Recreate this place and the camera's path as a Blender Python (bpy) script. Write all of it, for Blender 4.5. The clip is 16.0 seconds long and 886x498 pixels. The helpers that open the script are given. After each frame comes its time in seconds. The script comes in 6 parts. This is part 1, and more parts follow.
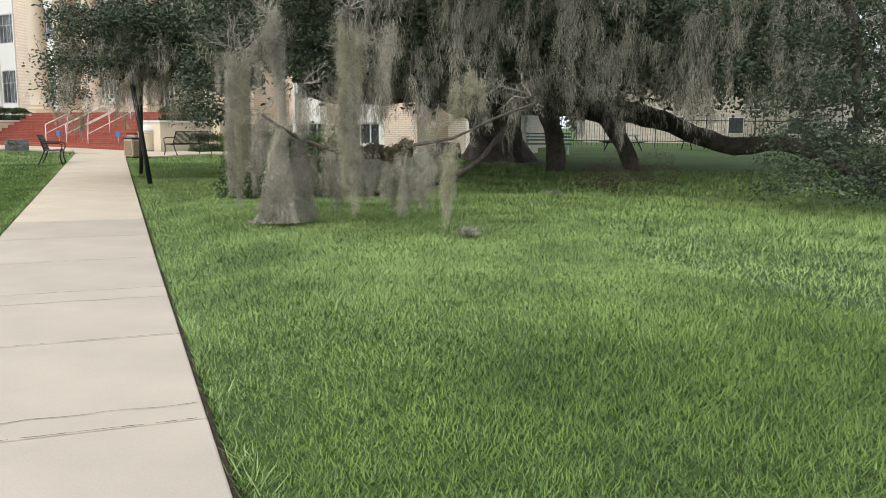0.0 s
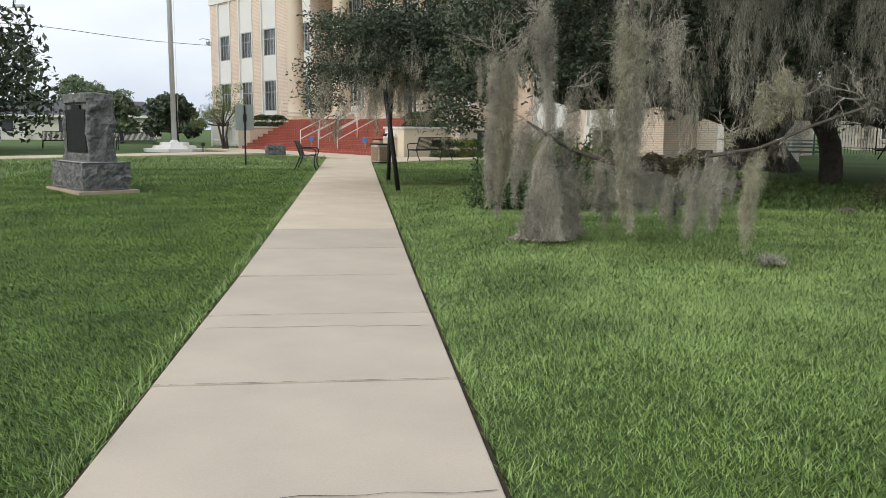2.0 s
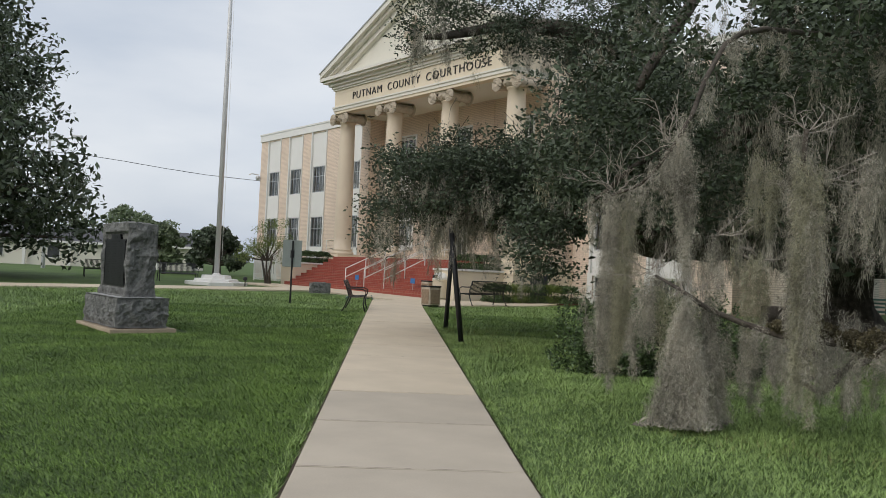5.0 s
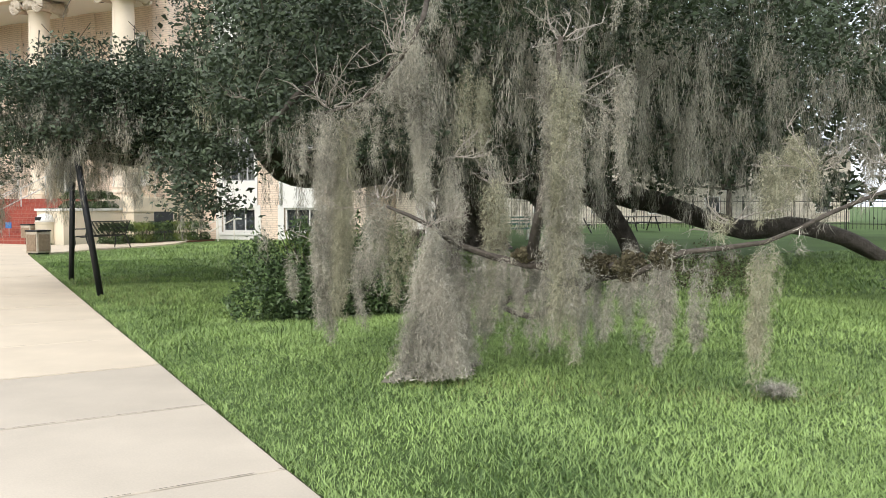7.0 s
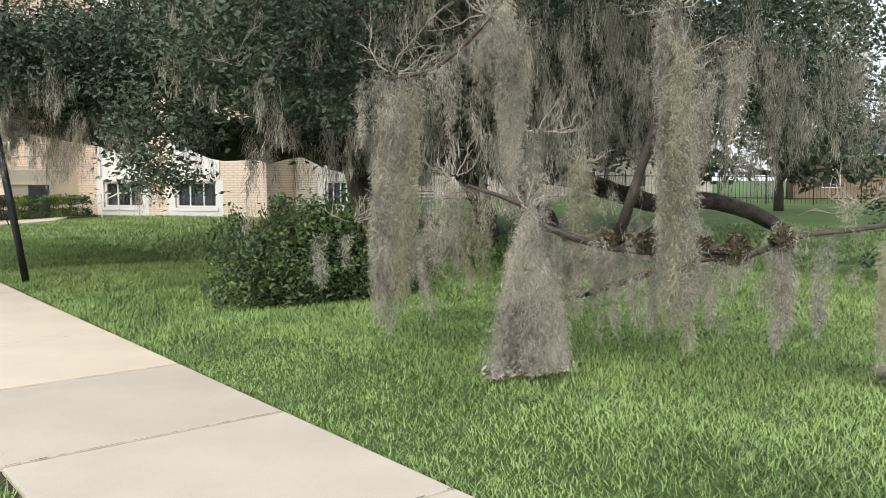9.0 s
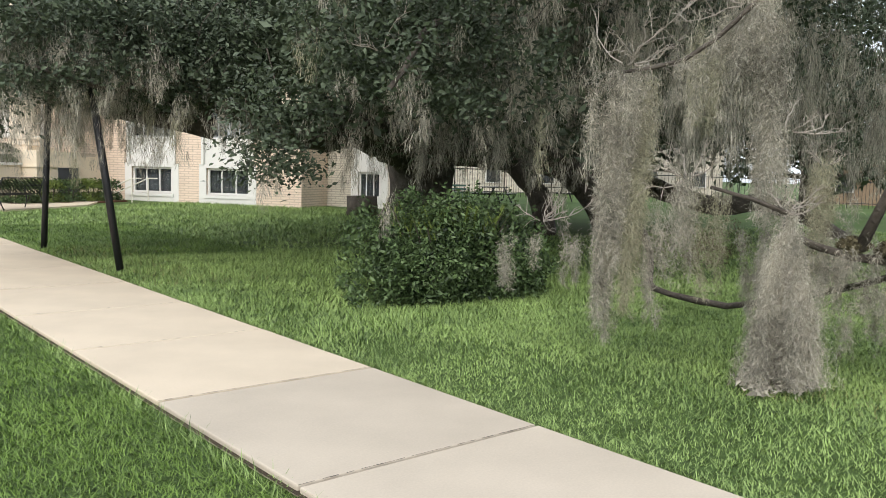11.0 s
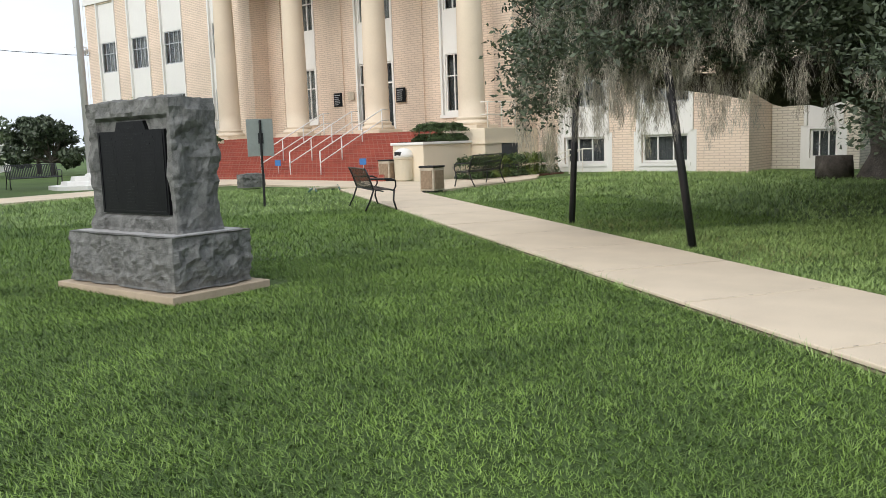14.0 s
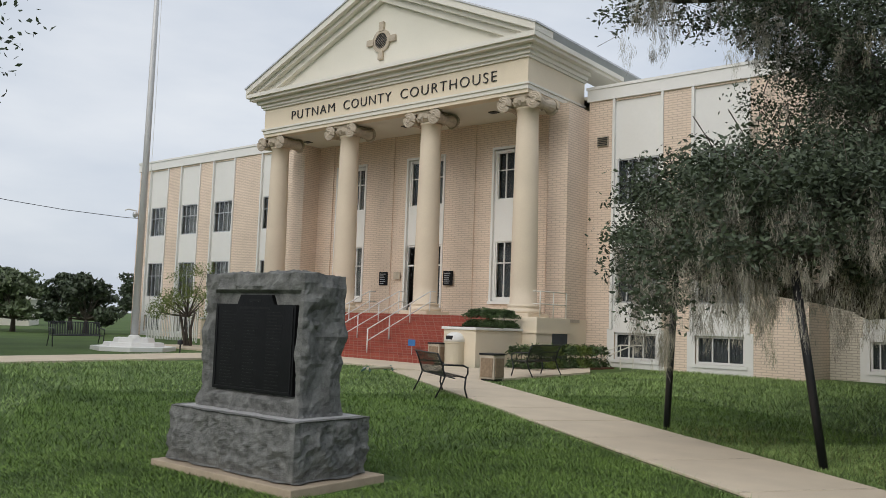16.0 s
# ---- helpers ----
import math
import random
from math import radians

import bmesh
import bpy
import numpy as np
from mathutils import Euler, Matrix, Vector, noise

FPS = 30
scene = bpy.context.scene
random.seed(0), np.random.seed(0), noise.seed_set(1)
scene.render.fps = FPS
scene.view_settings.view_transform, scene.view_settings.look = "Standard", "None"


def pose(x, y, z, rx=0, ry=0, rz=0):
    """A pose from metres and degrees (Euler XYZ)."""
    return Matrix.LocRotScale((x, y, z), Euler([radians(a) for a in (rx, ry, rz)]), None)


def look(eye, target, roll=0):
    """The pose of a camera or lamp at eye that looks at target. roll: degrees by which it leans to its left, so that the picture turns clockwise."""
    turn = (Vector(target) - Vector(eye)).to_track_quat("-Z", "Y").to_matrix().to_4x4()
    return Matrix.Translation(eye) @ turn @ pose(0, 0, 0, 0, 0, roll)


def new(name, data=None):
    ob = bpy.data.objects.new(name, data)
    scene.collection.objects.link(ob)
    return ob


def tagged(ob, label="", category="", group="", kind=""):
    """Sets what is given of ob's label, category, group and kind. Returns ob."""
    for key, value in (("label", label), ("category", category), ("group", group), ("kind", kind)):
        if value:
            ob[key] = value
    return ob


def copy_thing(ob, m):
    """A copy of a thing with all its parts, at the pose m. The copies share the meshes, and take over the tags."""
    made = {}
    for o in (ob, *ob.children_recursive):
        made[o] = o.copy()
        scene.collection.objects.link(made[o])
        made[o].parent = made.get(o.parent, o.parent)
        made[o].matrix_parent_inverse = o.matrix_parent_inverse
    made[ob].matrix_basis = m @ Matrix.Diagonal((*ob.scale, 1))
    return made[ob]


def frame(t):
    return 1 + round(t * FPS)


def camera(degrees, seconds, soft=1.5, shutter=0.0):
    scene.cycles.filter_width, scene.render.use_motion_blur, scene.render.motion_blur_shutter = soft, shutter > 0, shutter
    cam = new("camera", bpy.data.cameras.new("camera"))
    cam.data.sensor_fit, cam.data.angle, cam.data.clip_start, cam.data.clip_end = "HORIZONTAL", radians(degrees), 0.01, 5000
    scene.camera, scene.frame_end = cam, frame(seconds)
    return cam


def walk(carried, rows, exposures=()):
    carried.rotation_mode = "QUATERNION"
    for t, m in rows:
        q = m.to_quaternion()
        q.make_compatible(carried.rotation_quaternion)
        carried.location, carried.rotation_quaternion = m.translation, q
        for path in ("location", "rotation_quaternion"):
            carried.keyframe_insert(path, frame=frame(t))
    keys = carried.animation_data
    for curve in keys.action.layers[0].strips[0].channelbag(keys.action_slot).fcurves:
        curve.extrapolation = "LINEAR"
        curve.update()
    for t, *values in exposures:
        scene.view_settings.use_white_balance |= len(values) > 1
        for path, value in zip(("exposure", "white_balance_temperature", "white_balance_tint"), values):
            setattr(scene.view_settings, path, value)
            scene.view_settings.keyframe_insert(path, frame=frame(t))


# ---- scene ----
cam = camera(55.9, 16.0, soft=0.7)
PATH = [
    (0, (0.522, -0.03, 1.463), (1.245, 1.812, 1.173), 0.4),
    (0.5, (0.503, 0.227, 1.466), (1.037, 2.134, 1.185), 0.2),
    (1, (0.447, 0.503, 1.455), (0.803, 2.45, 1.168), 0.3),
    (1.5, (0.313, 0.853, 1.481), (0.559, 2.816, 1.186), 0.2),
    (2, (0.293, 1.164, 1.485), (0.5, 3.133, 1.204), 0.4),
    (2.5, (0.254, 1.441, 1.513), (0.394, 3.423, 1.287), 1.1),
    (3, (0.162, 1.733, 1.543), (0.267, 3.729, 1.49), 1.7),
    (3.5, (0.083, 2.045, 1.562), (0.187, 4.041, 1.629), 1.6),
    (4, (0.025, 2.411, 1.57), (0.108, 4.407, 1.664), 2.5),
    (6.5, (-0.644, 4.464, 1.534), (-0.068, 6.377, 1.450), 2.0),
    (7, (-0.773, 4.882, 1.584), (0.224, 6.613, 1.486), -0.3),
    (7.5, (-1.117, 5.153, 1.621), (0.014, 6.797, 1.479), -1.3),
    (8, (-1.363, 5.556, 1.663), (-0.177, 7.158, 1.504), -1.7),
    (10.5, (-2.813, 7.571, 1.587), (-1.475, 9.048, 1.424), 2.0),
    (11, (-3.082, 7.930, 1.646), (-1.784, 9.441, 1.466), 1.5),
    (11.5, (-3.445, 8.313, 1.692), (-2.180, 9.850, 1.500), 0.6),
    (12, (-3.733, 8.748, 1.720), (-2.485, 10.300, 1.549), -0.6),
    (12.5, (-4.035, 9.296, 1.687), (-2.896, 10.933, 1.53), -1.0),
    (13, (-4.401, 9.73, 1.665), (-3.521, 11.513, 1.45), -1.9),
    (13.5, (-4.787, 10.133, 1.658), (-4.13, 12.006, 1.41), -2.8),
    (14, (-5.223, 10.471, 1.647), (-4.651, 12.37, 1.391), -2.0),
    (14.5, (-5.626, 10.801, 1.662), (-5.064, 12.701, 1.394), -1.3),
    (15, (-5.945, 11.103, 1.687), (-5.415, 13.025, 1.531), 0.5),
    (15.5, (-6.194, 11.268, 1.732), (-5.679, 13.2, 1.787), 1.5),
    (16, (-6.349, 11.335, 1.755), (-5.802, 13.25, 1.931), 2.0),
]
EXPOSURES = [(0.0, 0.42), (1.5, 0.13), (2.4, 0.1), (3.0, 0.03), (3.5, -0.17), (4.0, -0.32), (6.3, 0.22), (6.8, 0.68), (7.5, 0.8), (8.2, 0.74), (10.5, 0.62), (11.5, 0.6), (12.5, 0.6), (13.2, 0.42), (14.5, 0.35), (15.0, 0.45), (15.5, -0.05), (16.0, -0.27)]

walk(cam, [(row[0], look(row[1], row[2], row[3])) for row in PATH],
     exposures=EXPOSURES)

# ---- world and sun: bright overcast afternoon ----
world = bpy.data.worlds.new("overcast_sky")
scene.world = world
world.use_nodes = True
wn, wl = world.node_tree.nodes, world.node_tree.links
wn.clear()
w_out, w_bg = wn.new("ShaderNodeOutputWorld"), wn.new("ShaderNodeBackground")
w_sky = wn.new("ShaderNodeTexSky")
w_sky.sky_type, w_sky.sun_disc = "NISHITA", False
w_sky.sun_elevation, w_sky.sun_rotation = radians(39), radians(234)
w_sky.air_density, w_sky.dust_density = 1.0, 2.5
w_geo, w_map, w_noise, w_ramp, w_mix = (wn.new("ShaderNodeTexCoord"), wn.new("ShaderNodeMapping"), wn.new("ShaderNodeTexNoise"),
                                        wn.new("ShaderNodeValToRGB"), wn.new("ShaderNodeMix"))
w_map.inputs["Scale"].default_value = (1.6, 1.6, 5.0)
w_noise.inputs["Scale"].default_value, w_noise.inputs["Detail"].default_value = 1.4, 6
w_ramp.color_ramp.elements[0].position, w_ramp.color_ramp.elements[0].color = 0.30, (5.6, 6.3, 7.4, 1)
w_ramp.color_ramp.elements[1].position, w_ramp.color_ramp.elements[1].color = 0.72, (9.0, 9.3, 9.7, 1)
w_mix.data_type = "RGBA"
w_mix.inputs["Factor"].default_value = 0.86
wl.new(w_geo.outputs["Generated"], w_map.inputs["Vector"])
wl.new(w_map.outputs["Vector"], w_noise.inputs["Vector"])
wl.new(w_noise.outputs["Fac"], w_ramp.inputs["Fac"])
wl.new(w_sky.outputs["Color"], w_mix.inputs[6])
wl.new(w_ramp.outputs["Color"], w_mix.inputs[7])
wl.new(w_mix.outputs[2], w_bg.inputs["Color"])
w_bg.inputs["Strength"].default_value = 0.12
wl.new(w_bg.outputs[0], w_out.inputs["Surface"])
sun_data = bpy.data.lights.new("sun", "SUN")
sun_data.energy, sun_data.angle, sun_data.color = 1.5, radians(45), (1.0, 0.94, 0.86)
sun = new("sun", sun_data)
sun.matrix_world = look((-38, -14, 36), (0, 14, 0))


# ---- materials ----
def material(name, color, rough=0.7, metal=0.0, var=0.25, scale=3.0, fine=40.0, bump=0.15, hue=None, island=0.0, obrand=0.0, spec=0.4,
             transmit=0.0, sub=0.0, dist=0.01, stretch=1.0):
    m = bpy.data.materials.new(name)
    m.use_nodes = True
    n, l = m.node_tree.nodes, m.node_tree.links
    p = n["Principled BSDF"]
    p.inputs["Roughness"].default_value, p.inputs["Metallic"].default_value = rough, metal
    p.inputs["Specular IOR Level"].default_value = spec
    p.inputs["Transmission Weight"].default_value = transmit
    co = n.new("ShaderNodeTexCoord")
    big, small = n.new("ShaderNodeTexNoise"), n.new("ShaderNodeTexNoise")
    big.inputs["Scale"].default_value, big.inputs["Detail"].default_value = scale, 5
    small.inputs["Scale"].default_value, small.inputs["Detail"].default_value = fine, 4
    src = co.outputs["Object"]
    if stretch != 1.0:
        mp = n.new("ShaderNodeMapping")
        mp.inputs["Scale"].default_value = (1, 1, stretch)
        l.new(src, mp.inputs["Vector"])
        src = mp.outputs[0]
    l.new(src, big.inputs["Vector"])
    l.new(src, small.inputs["Vector"])
    add = n.new("ShaderNodeMath")
    add.operation = "MULTIPLY_ADD"
    l.new(small.outputs["Fac"], add.inputs[0])
    add.inputs[1].default_value = 0.5
    l.new(big.outputs["Fac"], add.inputs[2])
    val = add.outputs[0]
    if island or obrand:
        src_node = n.new("ShaderNodeNewGeometry") if island else n.new("ShaderNodeObjectInfo")
        k = n.new("ShaderNodeMath")
        k.operation = "MULTIPLY_ADD"
        l.new(src_node.outputs["Random Per Island" if island else "Random"], k.inputs[0])
        k.inputs[1].default_value = island or obrand
        l.new(val, k.inputs[2])
        val = k.outputs[0]
    mid = 0.75 + (island or obrand) / 2
    mr = n.new("ShaderNodeMapRange")
    mr.inputs[1].default_value, mr.inputs[2].default_value = mid - 0.45, mid + 0.45
    l.new(val, mr.inputs[0])
    mix = n.new("ShaderNodeMix")
    mix.data_type = "RGBA"
    c2 = hue or color
    mix.inputs[6].default_value = (*[max(0, c * (1 - var)) for c in color], 1)
    mix.inputs[7].default_value = (*[min(1, c * (1 + var)) for c in c2], 1)
    l.new(mr.outputs[0], mix.inputs[0])
    l.new(mix.outputs[2], p.inputs["Base Color"])
    if bump:
        b = n.new("ShaderNodeBump")
        b.inputs["Strength"].default_value, b.inputs["Distance"].default_value = bump, dist
        l.new(val, b.inputs["Height"])
        l.new(b.outputs[0], p.inputs["Normal"])
    return m


def brick_material(name, a, b, mortar, width, height, rough=0.8, gap=0.012, offset=0.5, axis="XZ"):
    m = material(name, a, rough, var=0.1)
    n, l = m.node_tree.nodes, m.node_tree.links
    p = n["Principled BSDF"]
    co, sep, comb, br = (n.new("ShaderNodeTexCoord"), n.new("ShaderNodeSeparateXYZ"), n.new("ShaderNodeCombineXYZ"), n.new("ShaderNodeTexBrick"))
    ad = n.new("ShaderNodeMath")
    l.new(co.outputs["Object"], sep.inputs[0])
    l.new(sep.outputs["X"], ad.inputs[0])
    l.new(sep.outputs["Y"], ad.inputs[1])
    l.new(ad.outputs[0], comb.inputs[0])
    l.new(sep.outputs["Z"], comb.inputs[1])
    l.new(comb.outputs[0], br.inputs["Vector"])
    br.offset = offset
    br.inputs["Scale"].default_value = 1
    br.inputs["Color1"].default_value, br.inputs["Color2"].default_value, br.inputs["Mortar"].default_value = (*a, 1), (*b, 1), (*mortar, 1)
    br.inputs["Mortar Size"].default_value = gap
    br.inputs["Brick Width"].default_value, br.inputs["Row Height"].default_value = width, height
    br.inputs["Bias"].default_value = 0.0
    ov = n.new("ShaderNodeMix")
    ov.data_type, ov.blend_type = "RGBA", "MULTIPLY"
    ov.inputs[0].default_value = 1
    ns, rp = n.new("ShaderNodeTexNoise"), n.new("ShaderNodeMapRange")
    ns.inputs["Scale"].default_value = 0.7
    ns.inputs["Detail"].default_value = 6
    l.new(co.outputs["Object"], ns.inputs["Vector"])
    rp.inputs[3].default_value, rp.inputs[4].default_value = 0.8, 1.15
    l.new(ns.outputs["Fac"], rp.inputs[0])
    l.new(br.outputs["Color"], ov.inputs[6])
    l.new(rp.outputs[0], ov.inputs[7])
    l.new(ov.outputs[2], p.inputs["Base Color"])
    bp = n.new("ShaderNodeBump")
    bp.inputs["Strength"].default_value, bp.inputs["Distance"].default_value, bp.invert = 0.6, 0.02, True
    l.new(br.outputs["Fac"], bp.inputs["Height"])
    l.new(bp.outputs[0], p.inputs["Normal"])
    return m


def glass_material(name):
    m = bpy.data.materials.new(name)
    m.use_nodes = True
    p = m.node_tree.nodes["Principled BSDF"]
    p.inputs["Base Color"].default_value = (0.75, 0.8, 0.82, 1)
    p.inputs["Roughness"].default_value, p.inputs["Transmission Weight"].default_value, p.inputs["IOR"].default_value = 0.03, 1.0, 1.3
    return m


M_LAWN = material("lawn_soil_and_thatch", (0.056, 0.096, 0.019), 0.95, var=0.35, scale=0.35, fine=60, bump=0.5, hue=(0.08, 0.135, 0.03))
M_GRASS = material("grass_blade", (0.095, 0.195, 0.045), 0.45, var=0.55, scale=0.9, fine=5, bump=0, hue=(0.275, 0.375, 0.125), island=0.5, spec=0.35)
M_GRASS_DEEP = material("deep_green_grass_blade", (0.060, 0.138, 0.028), 0.45, var=0.58, scale=0.9, fine=5, bump=0, hue=(0.155, 0.24, 0.052), island=0.5, spec=0.3)
M_GRASS_DRY = material("dry_grass_blade", (0.26, 0.24, 0.10), 0.8, var=0.4, scale=0.5, fine=3, bump=0, island=0.5)
M_SOIL = material("dark_soil", (0.05, 0.035, 0.022), 1.0, var=0.6, scale=8, fine=90, bump=0.8)
M_CONC = material("grey_concrete", (0.50, 0.435, 0.35), 0.85, var=0.2, scale=1.3, fine=70, bump=0.2, obrand=0.12)
M_CONC2 = material("warm_pale_concrete", (0.63, 0.535, 0.41), 0.85, var=0.17, scale=1.3, fine=70, bump=0.2, obrand=0.1)
M_MULCHSLAB = material("sandy_brown_concrete", (0.42, 0.34, 0.25), 0.95, var=0.25, scale=4, fine=60, bump=0.4)
# thatch colour darkened to paint in the shade between blades
M_THATCH_SHADE = material("shade_dark_thatch", (0.05, 0.085, 0.021), 1.0, var=0.75, scale=14, fine=110, bump=1.0)
M_CRACK = material("joint_dirt", (0.085, 0.072, 0.056), 1.0, var=0.5, scale=6, fine=60)
M_BRICK = brick_material("cream_brick", (0.82, 0.67, 0.54), (0.86, 0.71, 0.58), (0.64, 0.51, 0.41), 0.36, 0.092, gap=0.014)
M_WBRICK = brick_material("white_brick", (0.72, 0.66, 0.56), (0.76, 0.70, 0.60), (0.5, 0.45, 0.38), 0.36, 0.092, gap=0.014)
M_TILE = brick_material("red_step_tile", (0.30, 0.065, 0.045), (0.36, 0.085, 0.055), (0.36, 0.16, 0.12), 0.22, 0.163, gap=0.012, offset=0.0)
M_STUCCO = material("cream_stucco", (0.78, 0.68, 0.53), 0.85, var=0.10, scale=0.8, fine=25, bump=0.12)
M_CREAM = material("cream_painted_trim", (0.76, 0.73, 0.65), 0.6, var=0.08, scale=0.6, fine=12, bump=0.05)
M_COLUMN = material("beige_painted_column", (0.74, 0.63, 0.49), 0.65, var=0.09, scale=0.8, fine=18, bump=0.06)
M_STONE = material("weathered_cast_stone", (0.50, 0.43, 0.34), 0.9, var=0.35, scale=5, fine=30, bump=0.5)
M_WHITE = material("white_panel_paint", (0.80, 0.79, 0.76), 0.6, var=0.05, scale=0.5, fine=10, bump=0.03)
M_TYMP = material("pale_stucco", (0.76, 0.73, 0.64), 0.8, var=0.05, scale=0.7, fine=14, bump=0.06)
M_BLACK = material("black_powder_coat", (0.018, 0.018, 0.02), 0.4, var=0.3, scale=6, fine=60, bump=0.05)
M_BRONZE = material("dark_bronze_plaque", (0.012, 0.012, 0.014), 0.38, 0.6, var=0.5, scale=6, fine=45, bump=0.3)
M_PLETTER = material("worn_plaque_lettering", (0.017, 0.017, 0.019), 0.45, 0.5, var=0.4, scale=20, fine=80)
M_GRANITE = material("rough_grey_granite", (0.17, 0.172, 0.165), 0.9, var=0.9, scale=9, fine=90, bump=1.0, dist=0.03)
M_GRANITE2 = material("sawn_grey_granite", (0.40, 0.40, 0.40), 0.8, var=0.2, scale=9, fine=120, bump=0.2)
M_BARK = material("dark_oak_bark", (0.06, 0.05, 0.042), 0.95, var=0.6, scale=5, fine=22, bump=1.0, dist=0.05, hue=(0.10, 0.085, 0.07))
M_TWIG = material("bare_grey_twig", (0.34, 0.30, 0.26), 0.9, var=0.35, scale=9, fine=60, bump=0.3)
M_LEAF = material("live_oak_leaf", (0.036, 0.052, 0.031), 0.5, var=0.5, scale=0.5, fine=5, bump=0, hue=(0.088, 0.114, 0.07), island=0.6, spec=0.3)
M_BUSHLEAF = material("shrub_leaf", (0.026, 0.052, 0.02), 0.45, var=0.6, scale=1.6, fine=7, bump=0, hue=(0.085, 0.13, 0.05), island=0.8, spec=0.3)
M_TREELEAF = material("mid_green_tree_leaf", (0.095, 0.13, 0.065), 0.5, var=0.4, scale=0.4, fine=5, bump=0, hue=(0.18, 0.225, 0.125), island=0.6)
M_YLEAF = material("yellow_green_leaf", (0.15, 0.20, 0.045), 0.5, var=0.4, scale=1, fine=6, bump=0, island=0.5)
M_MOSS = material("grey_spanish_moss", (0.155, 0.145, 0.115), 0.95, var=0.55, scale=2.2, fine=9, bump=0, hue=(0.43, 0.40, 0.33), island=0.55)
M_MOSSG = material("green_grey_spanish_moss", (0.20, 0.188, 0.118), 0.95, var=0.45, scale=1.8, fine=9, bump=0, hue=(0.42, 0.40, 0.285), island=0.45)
M_FERN = material("brown_curled_fern", (0.075, 0.06, 0.035), 0.95, var=0.5, scale=3, fine=20, bump=0, hue=(0.12, 0.105, 0.06), island=0.5)
M_GLASS = glass_material("window_glass")
# dark grey that paints in the gloom of rooms and openings
M_DARKROOM = material("unlit_room_dark", (0.07, 0.075, 0.08), 0.9, var=0.3, scale=2, fine=8)
M_BLIND = material("grey_vertical_blind", (0.22, 0.22, 0.21), 0.9, var=0.15, scale=2, fine=8)
M_STEEL = material("galvanised_steel", (0.55, 0.56, 0.57), 0.45, 0.7, var=0.1, scale=2, fine=20, bump=0.03)
M_POLE = material("pale_aluminium_pole", (0.62, 0.62, 0.62), 0.5, 0.2, var=0.1, scale=1, fine=15, bump=0.03)
M_TAN = material("tan_pebble_panel", (0.30, 0.22, 0.15), 0.95, var=0.4, scale=12, fine=70, bump=0.8)
M_BIN = material("cream_plastic", (0.62, 0.55, 0.42), 0.5, var=0.08, scale=2, fine=20, bump=0.05)
M_BLUE = material("blue_sign", (0.05, 0.18, 0.45), 0.5, var=0.1)
M_ROOF = material("dark_shingle", (0.10, 0.10, 0.11), 0.9, var=0.3, scale=3, fine=25, bump=0.4)
M_GREENPAINT = material("faded_green_paint", (0.09, 0.17, 0.14), 0.6, var=0.25, scale=4, fine=30)
M_MULCH = material("red_brown_mulch", (0.13, 0.065, 0.04), 1.0, var=0.5, scale=9, fine=60, bump=0.9)
M_SIGN = material("grey_sign_back", (0.30, 0.33, 0.31), 0.6, var=0.15, scale=3, fine=20)


# ---- mesh helpers ----
def part(name, bm, mat, parent=None, label="", smooth=False):
    me = bpy.data.meshes.new(name)
    if smooth:
        for f in bm.faces:
            f.smooth = True
    bm.to_mesh(me)
    bm.free()
    me.materials.append(mat)
    ob = new(name, me)
    if parent:
        ob.parent = parent
    if label:
        ob["label"] = label
    return ob


def shared(name, mesh, parent, m):
    ob = new(name, mesh)
    ob.parent = parent
    ob.matrix_basis = m
    return ob


def empty(name, m, label, category, group="", kind=""):
    ob = new(name)
    ob.empty_display_size = 0.2
    ob.matrix_basis = m
    return tagged(ob, label, category, group, kind)


def add_box(bm, x0, y0, z0, x1, y1, z1, m=None, bevel=0.0):
    vs = [bm.verts.new(Vector((x, y, z))) for x in (x0, x1) for y in (y0, y1) for z in (z0, z1)]
    fs = [bm.faces.new([vs[i] for i in q]) for q in ((0, 1, 3, 2), (4, 6, 7, 5), (0, 4, 5, 1), (2, 3, 7, 6), (0, 2, 6, 4), (1, 5, 7, 3))]
    if bevel:
        es = list({e for f in fs for e in f.edges})
        r = bmesh.ops.bevel(bm, geom=es, offset=bevel, segments=2, affect="EDGES", profile=0.5)
        vs = list({v for f in r["faces"] for v in f.verts} | {v for v in vs if v.is_valid})
    if m is not None:
        for v in vs:
            v.co = m @ v.co
    return vs


def box(x0, y0, z0, x1, y1, z1, bevel=0.0):
    bm = bmesh.new()
    add_box(bm, x0, y0, z0, x1, y1, z1, None, bevel)
    return bm


def add_tube(bm, pts, radii, sides=8, rough=0.0, seed=0, cap=True):
    pts = [Vector(p) for p in pts]
    if not hasattr(radii, "__len__"):
        radii = [radii] * len(pts)
    rings = []
    for i, p in enumerate(pts):
        d = (pts[min(i + 1, len(pts) - 1)] - pts[max(i - 1, 0)]).normalized()
        ref = Vector((0, 0, 1)) if abs(d.z) < 0.9 else Vector((1, 0, 0))
        a = d.cross(ref).normalized()
        b = d.cross(a)
        ring = []
        for k in range(sides):
            t = 2 * math.pi * k / sides
            r = radii[i] * (1 + rough * noise.noise(Vector((p.x * 1.7 + seed, p.y * 1.7 + k * 1.3, p.z * 1.7))))
            ring.append(bm.verts.new(p + (a * math.cos(t) + b * math.sin(t)) * r))
        rings.append(ring)
    for r0, r1 in zip(rings, rings[1:]):
        for k in range(sides):
            bm.faces.new((r0[k], r0[(k + 1) % sides], r1[(k + 1) % sides], r1[k]))
    if cap:
        bm.faces.new(list(reversed(rings[0])))
        bm.faces.new(rings[-1])


